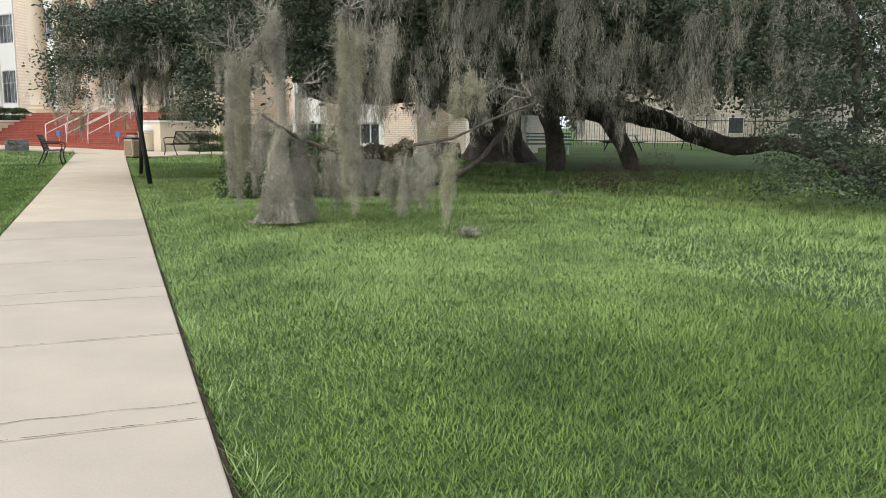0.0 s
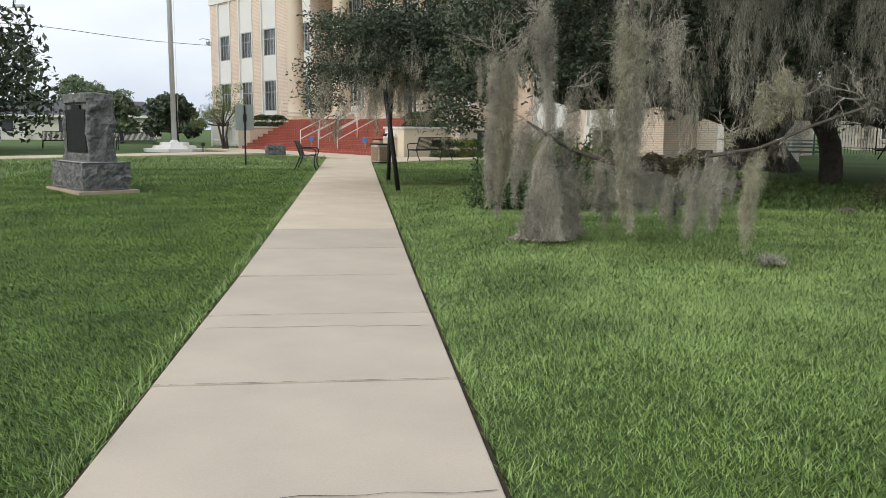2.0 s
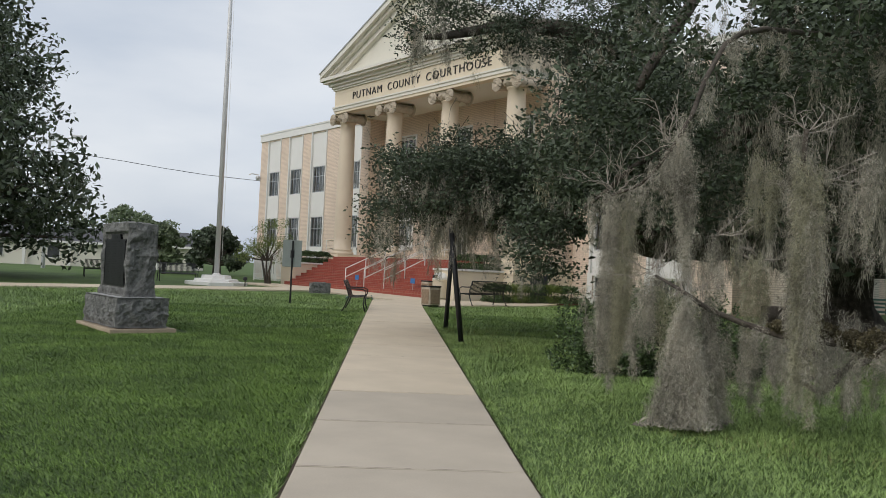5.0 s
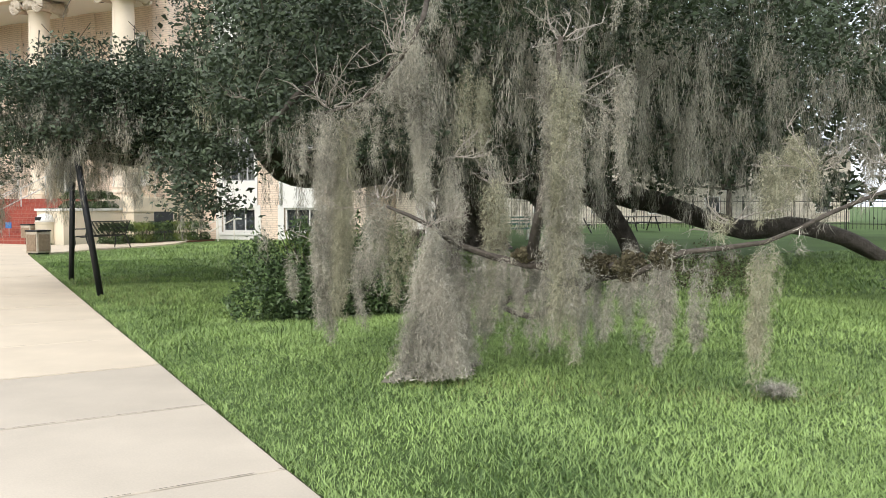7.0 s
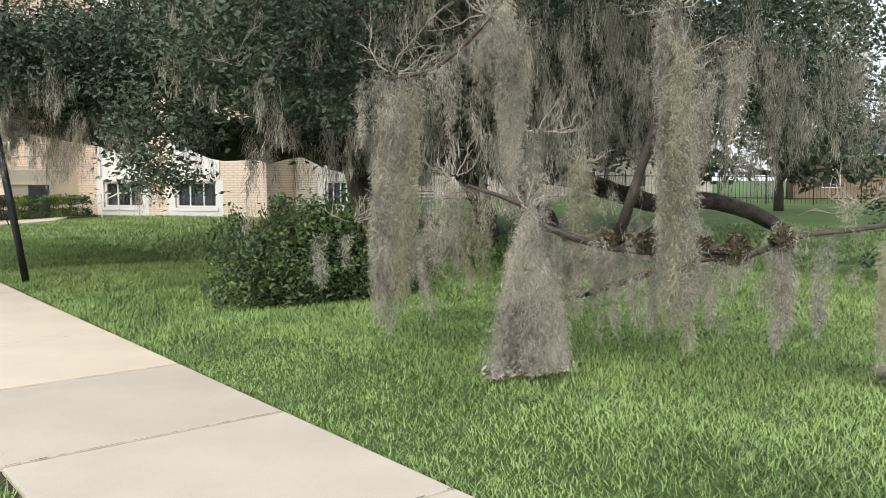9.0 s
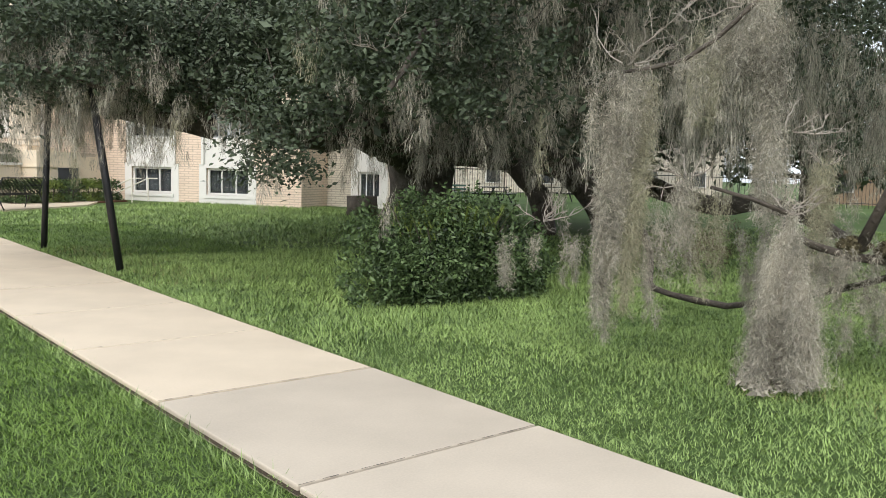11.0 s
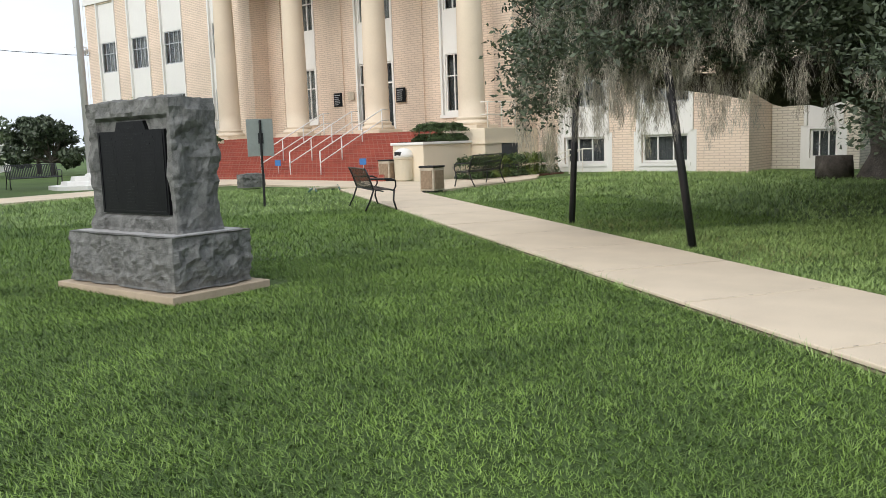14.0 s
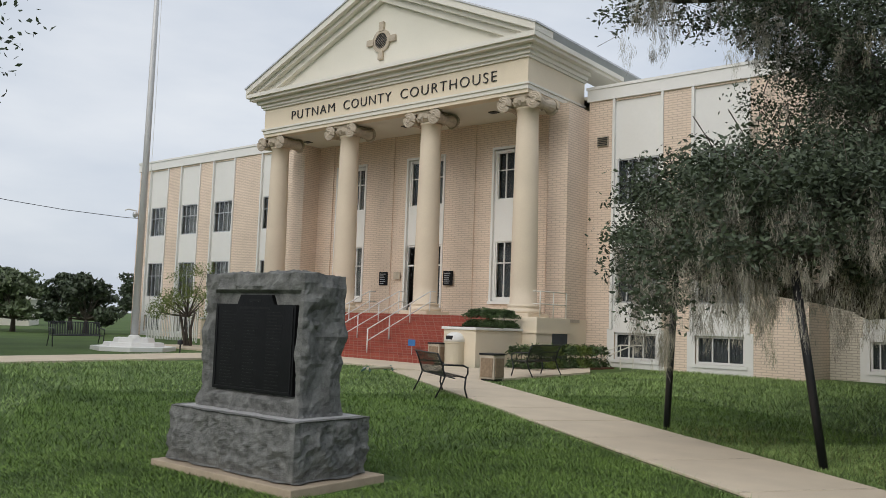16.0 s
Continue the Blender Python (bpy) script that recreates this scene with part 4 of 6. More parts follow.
OAK_LIMBS = [
    limb("limb", [(14, 29, 2.2), (10.5, 27.2, 2.8), (7.6, 25.9, 2.65), (6.3, 25.2, 2.8), (5.6, 24.6, 3.7), (4.8, 23.8, 4.1), (3.9, 22.8, 3.4), (3.3, 22.1, 2.7), (2.8, 21.7, 2.6)], 0.72, 0.2, seed=1, taper=1.4),
    limb("limb", [(4.2, 22.6, 2.7), (3.2, 21.8, 3.0), (2.2, 21.0, 2.85), (1.0, 20.3, 2.75), (0.1, 20.6, 3.0)], 0.22, 0.02, seed=17),
    limb("limb", [(3.7, 22.3, 2.35), (2.5, 23.2, 2.6), (1.25, 23.7, 2.75), (0.6, 23.9, 3.0)], 0.2, 0.03, seed=2),
    limb("limb", [(14, 29, 2.8), (11.5, 27.6, 3.5), (9.6, 26.7, 4.3), (8.3, 26.0, 5.8), (6.4, 25.2, 7.3), (3.2, 23.8, 7.8), (0.3, 22.8, 7.0)], 0.75, 0.06, seed=3, taper=0.9),
    limb("limb", [(14, 28.6, 2.6), (12.2, 24, 4.6), (9.4, 18.5, 5.4), (7.0, 14.6, 5.0), (4.6, 12.6, 4.5), (3.1, 11.5, 4.0), (2.56, 10.96, 3.18), (2.44, 11.12, 2.83), (2.25, 11.49, 2.51), (2.08, 11.91, 2.46)], 0.42, 0.012, seed=4, taper=0.22),
    limb("limb", [(14, 28.4, 2.0), (11.6, 22, 2.4), (8.6, 17, 1.3), (6.6, 14.8, 0.5), (5.2, 13.8, 0.33), (4.72, 12.55, 0.35), (4.36, 11.51, 0.62), (4.04, 10.55, 0.94), (3.77, 9.72, 1.1), (3.83, 9.31, 1.29), (4.06, 8.85, 1.34), (4.41, 8.57, 1.52), (4.93, 8.27, 1.75)], 0.36, 0.012, seed=5, taper=0.22),
    limb("limb", [(3.8, 9.8, 1.09), (3.75, 10.39, 1.1), (3.4, 10.73, 1.16), (2.87, 10.97, 1.3), (2.53, 10.8, 1.42), (2.37, 11.26, 1.56)], 0.05, 0.014, seed=6),
    limb("limb", [(3.43, 10.69, 1.17), (3.29, 10.25, 1.96), (3.19, 10.01, 2.91)], 0.045, 0.02, seed=7),
    limb("limb", [(14.5, 28.6, 2.4), (14.2, 25.5, 2.2), (13.4, 23.3, 1.2), (13.1, 22.6, 0.05)], 0.5, 0.26, seed=8),
    limb("limb", [(15, 28.6, 2.4), (16.4, 26, 2.1), (16.3, 24.2, 1.3), (16.4, 23.4, 0.05)], 0.5, 0.24, seed=9),
    limb("limb", [(15, 28.8, 3.0), (17.8, 25.5, 2.0), (18.0, 22.5, 1.35), (18.6, 21.2, 0.85), (19.4, 20.4, 1.05), (20.4, 19.4, 0.7), (21.2, 18.6, 0.1)], 0.5, 0.2, seed=10),
    limb("limb", [(14.4, 29, 3.2), (15.5, 24, 7), (13.5, 18, 8.2), (12.5, 13.5, 6.4), (12.6, 11.5, 3.8), (12.6, 11.0, 1.6)], 0.45, 0.06, seed=11),
    limb("limb", [(14.2, 29.2, 3.2), (10, 24, 7.0), (6.6, 18.5, 8.0), (4.4, 15.5, 6.2), (3.1, 14.6, 4.2)], 0.45, 0.06, seed=12),
    limb("limb", [(14.2, 29.4, 3.2), (17, 33, 7.5), (20, 37, 9)], 0.5, 0.1, seed=13),
    limb("limb", [(14.4, 29.4, 3.2), (20, 30, 6.5), (26, 27, 7)], 0.5, 0.1, seed=14),
    limb("limb", [(14.2, 29.4, 3.2), (13, 31, 8), (11, 33, 10)], 0.5, 0.1, seed=15),
    limb("limb", [(9.4, 18.5, 4.8), (6.5, 17.6, 4.4), (4.0, 16.4, 3.6), (2.6, 15.6, 2.6)], 0.16, 0.03, seed=16),
]
# stub ends lying in the grass
bm = tube([(12.6, 30.3, 0.2), (12.6, 30.3, 0.85)], [0.5, 0.44], 14, 0.3)
tagged(part("tree_stump", bm, M_BARK, None, "", True), "short dark tree stump in the shaded grass", "stump")


def dome_ok(p):
    a = np.arctan2(p[:, 0] + 6.35, p[:, 1] - 11.3)
    b = np.arctan2(p[:, 0], p[:, 1] - 2.4)
    # the gap of open sky in the front of the crown
    e = np.arctan2(p[:, 2] - 1.6, np.hypot(p[:, 0], p[:, 1] - 2.4))
    gap = (np.abs(b - np.radians(19.2)) < np.radians(2.6)) & (e > np.radians(14.5))
    return (a > np.radians(42)) & (b > np.radians(13)) & ~gap


def clumps(rng, lo, hi, n):
    return rng.uniform(lo, hi, (n, 3))


def oak_crown():
    rng = np.random.default_rng(21)
    near, far = [], []
    # the limb held up by the props
    near += [clumps(rng, (-0.5, 19.7, 2.7), (3.2, 21.8, 4.0), 200), clumps(rng, (0.2, 22.6, 2.7), (3.6, 24.4, 4.1), 150), clumps(rng, (0.6, 20.4, 3.7), (4.2, 24.2, 4.5), 110), clumps(rng, (2.6, 20.6, 3.2), (5.6, 23.5, 4.7), 110)]
    near += [clumps(rng, (-0.8, 20.9, 2.0), (-0.1, 21.9, 3.2), 12)]
    near += [clumps(rng, (3.8, 22.8, 3.6), (6.8, 26.0, 8.0), 150), clumps(rng, (5.4, 23.6, 3.7), (8.4, 27.0, 7.0), 120)]
    # the spray that hangs over the shrub
    near += [clumps(rng, (1.9, 14.9, 2.5), (4.8, 17.4, 4.6), 110), clumps(rng, (2.0, 17.2, 1.5), (3.0, 18.4, 2.8), 24)]
    # high limb over the portico
    near += [clumps(rng, (-0.3, 22.2, 6.8), (3.2, 23.8, 8.2), 64), clumps(rng, (3.0, 23.2, 7.0), (6.4, 25.2, 9.6), 80)]
    # front of the crown
    near += [clumps(rng, (2.6, 10.6, 3.9), (7.0, 14.5, 5.8), 130), clumps(rng, (4.5, 12, 3.9), (12, 18, 7.2), 230), clumps(rng, (7.0, 8.5, 3.4), (12, 13, 6.5), 70)]
    # drooping spray at the far side of the lawn
    near += [clumps(rng, (11.2, 10.2, 0.25), (14.6, 12.4, 3.9), 120)]
    d = clumps(rng, (1, 6, 4.8), (32, 44, 14.5), 2600)
    r = np.hypot(d[:, 0] - 14.5, d[:, 1] - 27)
    top = 14.5 - (r / 18) ** 2 * 6
    d = d[(r < 18) & (d[:, 2] < top) & (d[:, 2] > 4.6 + 1.2 * np.sin(d[:, 0] * 0.8) * np.sin(d[:, 1] * 0.7)) & dome_ok(d)]
    far.append(d)
    inner = clumps(rng, (6, 16, 3.4), (22, 30, 6.2), 420)
    far.append(inner[dome_ok(inner)])
    for name, sets, per, rad, size, seed in (("crown", near, 125, 0.36, 0.09, 1), ("crown", far, 55, 0.95, 0.16, 2)):
        c = np.concatenate(sets)
        if seed == 1:
            b, e = np.arctan2(c[:, 0], c[:, 1] - 2.4), np.arctan2(c[:, 2] - 1.6, np.hypot(c[:, 0], c[:, 1] - 2.4))
            c = c[~((np.abs(b - np.radians(18.8)) < np.radians(2.2)) & (e > np.radians(14)))]
        if name == "crown" and seed == 2:
            c = c[rng.permutation(len(c))[:1400]]
        k = np.repeat(c, per, axis=0)
        off = rng.normal(size=k.shape) * rad * 0.55
        off[:, 2] *= 0.6
        v, f = leaves(k + off, size, rng, 0.7)
        ob = mesh_np("crown", v - np.array([14.2, 29.2, 0]), f, M_LEAF, oak, "dark glossy evergreen foliage")
        # fine twigs that carry the leaves
        t = c[:: 1 if seed == 1 else 3]
        n = len(t)
        a = t + rng.normal(size=t.shape) * rad * 0.4
        b = t + rng.normal(size=t.shape) * rad * 0.8 + np.array([0, 0, 0.25])
        mid = (a + b) / 2 + rng.normal(size=t.shape) * 0.08
        pv, pf = ribbons(np.stack([b, mid, a], 1) - np.array([14.2, 29.2, 0]), np.full(n, 0.02 if seed == 1 else 0.05), rng)
        mesh_np("branchlet", pv, pf, M_BARK, oak)
    # dark leafy depth behind the moss
    q = clumps(rng, (3.2, 16.5, 2.3), (21, 26, 5.6), 1100)
    qa, qb = np.arctan2(q[:, 0] + 6.35, q[:, 1] - 11.3), np.arctan2(q[:, 0], q[:, 1] - 2.4)
    q = q[(qa > np.radians(45)) & (qb > np.radians(12)) & (q[:, 2] > 2.3 + 0.9 * np.sin(q[:, 0] * 1.1 + q[:, 1]) ** 2)]
    q = np.repeat(q, 50, axis=0)
    v, f = leaves(q + rng.normal(size=q.shape) * np.array([0.5, 0.5, 0.35]), 0.19, rng, 0.7, 0.5)
    mesh_np("crown", v - np.array([14.2, 29.2, 0]), f, M_LEAF, oak, "dark glossy evergreen foliage")
    # the closed upper crown that shades everything beneath
    u = clumps(rng, (3, 9, 6.5), (31, 44, 13.5), 26000)
    ru = np.hypot(u[:, 0] - 15.5, u[:, 1] - 27.5)
    u = u[(ru < 15.5) & (u[:, 2] < 13.2 - (ru / 15.5) ** 2 * 5) & dome_ok(u)]
    v, f = leaves(u, 0.38, rng, 0.5, 0.55)
    mesh_np("crown", v - np.array([14.2, 29.2, 0]), f, M_LEAF, oak, "dark glossy evergreen foliage")
    return np.concatenate(near), far[0]


NEAR_CLUMPS, FAR_CLUMPS = oak_crown()


def moss(name, drapes, seed, mat, label, curl, width, gap, fall=0.6, foot=0.7):
    """Curly threads strung along many ragged streams. drapes: rows of top, bottom, upper and lower radius, streams."""
    rng = np.random.default_rng(seed)
    R = np.array([(*a, *b, r0, r1, n) for a, b, r0, r1, n in drapes])
    R[:, 5] = np.maximum(R[:, 5], ground_np(R[:, 4]) + rise(R[:, 3], R[:, 4]) + 0.01)
    count = np.maximum(2, R[:, 8]).astype(int)
    which = np.repeat(np.arange(len(R)), count)
    k = len(which)
    # streams gather in tufts, with gaps between the tufts
    tuft = (rng.random(k) * np.maximum(2, count[which] / 7)).astype(int)
    rows, most = len(R), int(tuft.max()) + 1
    t_ang, t_rad = rng.uniform(0, 6.2832, (rows, most))[which, tuft], np.sqrt(rng.random((rows, most)))[which, tuft]
    t_top, t_len = (rng.beta(0.7, 1.5, (rows, most)) * 0.8)[which, tuft], rng.uniform(0.25, 0.8, (rows, most))[which, tuft]
    t_end = rng.uniform(foot, 1.0, (rows, most))[which, tuft]
    R = R[which]
    s0 = np.clip(t_top + rng.normal(size=k) * 0.05, 0, 0.88)
    s1 = np.minimum(s0 + np.maximum(t_len, foot - 0.5) * rng.uniform(0.6, 1.15, k) + (0.4 if foot > 0.9 else 0.0), t_end)
    s1 = np.maximum(s1, s0 + 0.08)
    off = np.stack([np.cos(t_ang) * t_rad, np.sin(t_ang) * t_rad], 1) + rng.normal(size=(k, 2)) * 0.2
    length = np.linalg.norm(R[:, 3:6] - R[:, 0:3], axis=1) * (s1 - s0)
    ph, amp = rng.uniform(0, 6.2832, (k, 2)), curl * rng.uniform(0.1, 0.5, k)
    body = rng.uniform(0.5, 1.4, k)
    w = np.repeat(np.arange(k), np.maximum(4, length / gap).astype(int))
    n = len(w)
    t = rng.random(n) ** 0.9
    sv = s0[w] + (s1[w] - s0[w]) * t
    root = R[w, 0:3] + (R[w, 3:6] - R[w, 0:3]) * sv[:, None]
    root[:, :2] += off[w] * (R[w, 6] + (R[w, 7] - R[w, 6]) * sv)[:, None]
    root[:, :2] += amp[w][:, None] * np.sin(ph[w] + (t * length[w] / curl * 0.9)[:, None])
    root += rng.normal(size=(n, 3)) * (curl * 0.32 * body[w] * (1.15 - t))[:, None]
    half = (curl * rng.uniform(0.3, 0.75, n))[:, None]
    d1 = rng.normal(size=(n, 3)) * np.array([0.6, 0.6, 0.5]) + np.array([0, 0, -fall])
    d1 /= np.linalg.norm(d1, axis=1)[:, None]
    d2 = d1 + rng.normal(size=(n, 3)) * (0.36 / fall)
    d2 /= np.linalg.norm(d2, axis=1)[:, None]
    mid = root + d1 * half
    tip = mid + d2 * half
    side = np.cross(d1, rng.normal(size=(n, 3)))
    side *= (width * rng.uniform(0.35, 0.65, n) / np.linalg.norm(side, axis=1))[:, None]
    v = np.stack([root, mid + side, tip, mid - side], 1).reshape(-1, 3)
    v[:, 2] = np.maximum(v[:, 2], ground_np(v[:, 1]) + rise(v[:, 0], v[:, 1]) + 0.003 + 0.05 * rng.random(len(v)) ** 3)
    return mesh_np(name, v - np.array([14.2, 29.2, 0]), np.arange(n * 4).reshape(n, 4), mat, oak, label)


def front_moss():
    rr = random.Random(8)
    A, G, S = [], [], []

    def drape(to, top, bottom, r0, r1, n):
        to.append((top, bottom, r0, r1, n))

    # the tent-shaped skirt that reaches the grass, and its dimmer half behind
    drape(S, (2.5, 10.76, 1.44), (2.46, 10.76, 0.01), 0.04, 0.24, 280)
    drape(S, (2.54, 10.73, 1.03), (2.54, 10.72, 0), 0.12, 0.25, 130)
    drape(S, (2.42, 10.74, 0.6), (2.34, 10.72, 0.01), 0.08, 0.16, 40)
    drape(S, (2.74, 10.9, 1.4), (2.82, 10.92, 0.02), 0.05, 0.2, 150)
    for i in range(3):
        drape(S, (2.24 - 0.05 * i, 10.72 - 0.02 * i, 0.29), (2.16 - 0.05 * i, 10.70, 0.20), 0.04, 0.04, 7)
    # the column over the end of the high branch
    drape(A, (2.14, 11.86, 2.5), (2.13, 12.03, 0.53), 0.15, 0.11, 130)
    drape(G, (2.18, 11.79, 2.44), (2.17, 11.95, 0.48), 0.12, 0.10, 90)
    drape(A, (2, 12.01, 2.4), (2.05, 12.05, 0.06), 0.05, 0.06, 34)
    drape(A, (2.13, 12.11, 1.01), (2.11, 12.05, 0.02), 0.10, 0.06, 30)
    drape(A, (1.9, 12.02, 2.53), (1.92, 12.08, 1.75), 0.05, 0.03, 12)
    # tangle along the arching branch, and the hang beneath it
    drape(A, (2.44, 11.12, 3.04), (2.41, 11.19, 2.21), 0.16, 0.14, 80)
    drape(A, (2.26, 11.48, 2.59), (2.26, 11.48, 2.22), 0.17, 0.10, 36)
    drape(A, (2.53, 10.97, 2.82), (2.54, 10.89, 1.5), 0.10, 0.08, 84)
    drape(A, (2.63, 11.07, 2.26), (2.66, 11.03, 1.24), 0.08, 0.08, 34)
    # dim curtain on the cross arm
    drape(A, (2.39, 11.65, 1.67), (2.42, 11.61, 0.76), 0.16, 0.12, 60)
    drape(G, (2.56, 11.45, 1.6), (2.57, 11.44, 0.51), 0.14, 0.08, 46)
    drape(A, (2.28, 11.73, 1.23), (2.31, 11.72, 0.34), 0.10, 0.05, 24)
    # the small forked branch before the shrub
    drape(A, (2.21, 13.21, 1.25), (2.21, 13.21, 0.49), 0.045, 0.07, 26)
    drape(A, (2.39, 13.04, 1.2), (2.41, 13.04, 0.6), 0.05, 0.04, 14)
    drape(A, (2.56, 12.77, 1.31), (2.56, 12.76, 0.54), 0.07, 0.08, 34)
    drape(A, (2.65, 12.4, 1.18), (2.65, 12.39, 0.6), 0.06, 0.05, 16)
    # shorter hangs between skirt and tall column
    drape(A, (2.86, 11.01, 2.04), (2.87, 11.02, 1.18), 0.13, 0.10, 60)
    drape(G, (3.22, 10.89, 1.86), (3.23, 10.88, 0.76), 0.11, 0.07, 56)
    drape(A, (3.42, 10.77, 1.75), (3.43, 10.77, 1.23), 0.08, 0.05, 14)
    # the tall column
    drape(A, (3.18, 10.01, 2.91), (3.22, 9.96, 0.62), 0.12, 0.11, 130)
    drape(G, (3.22, 9.98, 2.68), (3.23, 9.94, 0.4), 0.11, 0.10, 110)
    drape(A, (3.27, 9.91, 1.23), (3.26, 9.88, 0.3), 0.07, 0.04, 20)
    drape(A, (3.39, 10, 2.63), (3.39, 9.99, 1.95), 0.10, 0.05, 26)
    drape(A, (3.66, 9.78, 2.65), (3.64, 9.76, 1.45), 0.07, 0.04, 44)
    drape(A, (3.59, 10, 2.61), (3.6, 9.99, 1.8), 0.05, 0.03, 16)
    drape(G, (3.92, 12.45, 3.15), (3.94, 12.46, 1.92), 0.19, 0.14, 80)
    # fringe along the low branch
    for i in range(30):
        f = i / 29
        x, y, z = 2.92 + 0.86 * f, 11.00 + -1.32 * f, 1.26 + -0.13 * f
        drape(A, (x, y + rr.uniform(-0.06, 0.06), z), (x + rr.uniform(-0.04, 0.04), y, z - rr.uniform(0.25, 0.95)), 0.035, 0.02, rr.randint(5, 12))
    for i in range(64):
        f, b = rr.random(), rr.uniform(0.15, 1.6)
        x, y, z = 2.9 + 1.15 * f + 0.55 * b, 10.98 - 1.5 * f + 0.8 * b, rr.uniform(1.0, 1.35)
        drape(A, (x, y, z), (x + rr.uniform(-0.05, 0.05), y, z - rr.uniform(0.45, 1.05)), 0.05, 0.03, rr.randint(7, 14))
    drape(A, (3.75, 9.42, 1.34), (3.72, 9.43, 0.35), 0.12, 0.06, 76)
    drape(A, (3.87, 9.25, 1.31), (3.87, 9.25, 0.51), 0.09, 0.05, 44)
    drape(A, (3.96, 9.06, 1.31), (3.98, 9.06, 0.82), 0.07, 0.03, 14)
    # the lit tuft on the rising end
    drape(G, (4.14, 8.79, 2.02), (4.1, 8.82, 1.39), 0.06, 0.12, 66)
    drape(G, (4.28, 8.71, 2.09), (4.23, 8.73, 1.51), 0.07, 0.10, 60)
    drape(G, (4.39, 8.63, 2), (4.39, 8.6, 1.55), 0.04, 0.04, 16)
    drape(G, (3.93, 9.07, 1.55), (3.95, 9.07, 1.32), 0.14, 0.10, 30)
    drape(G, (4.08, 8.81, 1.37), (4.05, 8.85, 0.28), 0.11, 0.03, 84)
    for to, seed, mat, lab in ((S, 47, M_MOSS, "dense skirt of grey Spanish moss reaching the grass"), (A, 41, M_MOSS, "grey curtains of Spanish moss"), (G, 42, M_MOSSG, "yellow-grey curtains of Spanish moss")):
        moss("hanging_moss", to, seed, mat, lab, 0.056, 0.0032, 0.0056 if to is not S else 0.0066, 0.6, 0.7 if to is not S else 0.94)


front_moss()


def crown_moss():
    rng = np.random.default_rng(77)
    B, H, F, C = [], [], [], []

    def hang(to, p, ln, sp, n, tip=0.35):
        to.append((tuple(p), (p[0] + rng.normal() * 0.05, p[1] + rng.normal() * 0.05, p[2] - ln), sp, sp * tip, n))

    for p in NEAR_CLUMPS[rng.permutation(len(NEAR_CLUMPS))[:620]]:
        low = p[1] > 19 and p[2] < 5
        if (low and (p[0] > 2.6 or rng.random() < 0.3)) or (p[0] > 6 and p[1] < 13):
            continue
        if 14.8 < p[1] < 18.5 and rng.random() < 0.45:
            continue
        ln = min(rng.uniform(0.5, 1.6), p[2] - 1.1) if low else min(rng.uniform(0.4, 1.3), p[2] - 0.9)
        q = p - np.array([0, 0, 0.1])
        if p[1] < 15:
            if rng.random() < 0.6:
                hang(F, q, ln, rng.uniform(0.06, 0.16), 11)
        else:
            hang(B if rng.random() < 0.85 else H, q, ln, rng.uniform(0.08, 0.22), 8)
    for p in NEAR_CLUMPS:
        if 19 < p[1] < 25 and p[2] < 4.2 and p[0] < 3.4 and rng.random() < (0.75 if p[0] < 1.7 else 0.25):
            hang(B, (p[0], p[1], p[2] - 0.2), min(rng.uniform(0.5, 1.3), p[2] - 1.6), 0.2, 9, 0.4)
    for i, s in enumerate(OAK_LIMBS):
        for p in s[6::2]:
            if i not in (0, 2, 3, 6, 7) and p.z > 1.3 and 13.2 < p.y < 24 and rng.random() < 0.7:
                hang(B, (p.x + rng.normal() * 0.2, p.y + rng.normal() * 0.2, p.z - 0.02), min(rng.uniform(0.5, 2.0), p.z - 0.4), 0.15, 9)
    for p in OAK_LIMBS[3][-34:]:
        for j in range(3):
            hang(B, (p.x + rng.normal() * 0.35, p.y + rng.normal() * 0.3, p.z + rng.uniform(-0.2, 0.5)), rng.uniform(0.5, 1.5), 0.22, 16, 0.25)
    for p in OAK_LIMBS[4][-16:]:
        for j in range(2):
            hang(F, (p.x + rng.normal() * 0.06, p.y + rng.normal() * 0.06, p.z + 0.08), rng.uniform(0.25, 0.8), 0.07, 12)
    for s in (OAK_LIMBS[5][-9:], OAK_LIMBS[6]):
        for p in s:
            hang(F, (p.x, p.y, p.z + 0.06), rng.uniform(0.12, 0.3), 0.05, 8)
    moss("hanging_moss", F, 46, M_MOSS, "grey curtains of Spanish moss", 0.075, 0.0038, 0.0095, 0.9)
    moss("hanging_moss", B, 43, M_MOSS, "grey curtains of Spanish moss", 0.13, 0.0042, 0.0145, 2.4)
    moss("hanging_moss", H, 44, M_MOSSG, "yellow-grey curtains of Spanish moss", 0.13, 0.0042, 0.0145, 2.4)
    for i in range(26):
        hang(C, (7.6 + rng.normal() * 0.9, 15.8 + rng.normal() * 0.8, rng.uniform(4.2, 5.4)), rng.uniform(0.9, 2.0), 0.25, 16, 0.5)
    # the deep curtain between trunk and front
    for i in range(300):
        x, y = rng.uniform(4.0, 17), rng.uniform(12.5, 22.5)
        if dome_ok(np.array([[x, y, 0]]))[0]:
            hang(C, (x, y, rng.uniform(3.2, 5.6)), rng.uniform(0.8, 2.4), rng.uniform(0.12, 0.35), 9)
    for i in range(80):
        hang(C, (rng.uniform(11, 26), rng.uniform(12, 22), rng.uniform(3.4, 6.0)), rng.uniform(0.8, 2.2), rng.uniform(0.2, 0.5), 12)
    for p in FAR_CLUMPS[rng.permutation(len(FAR_CLUMPS))[:220]]:
        hang(C, (p[0], p[1], p[2] - 0.4), rng.uniform(0.8, 2.2), 0.4, 8)
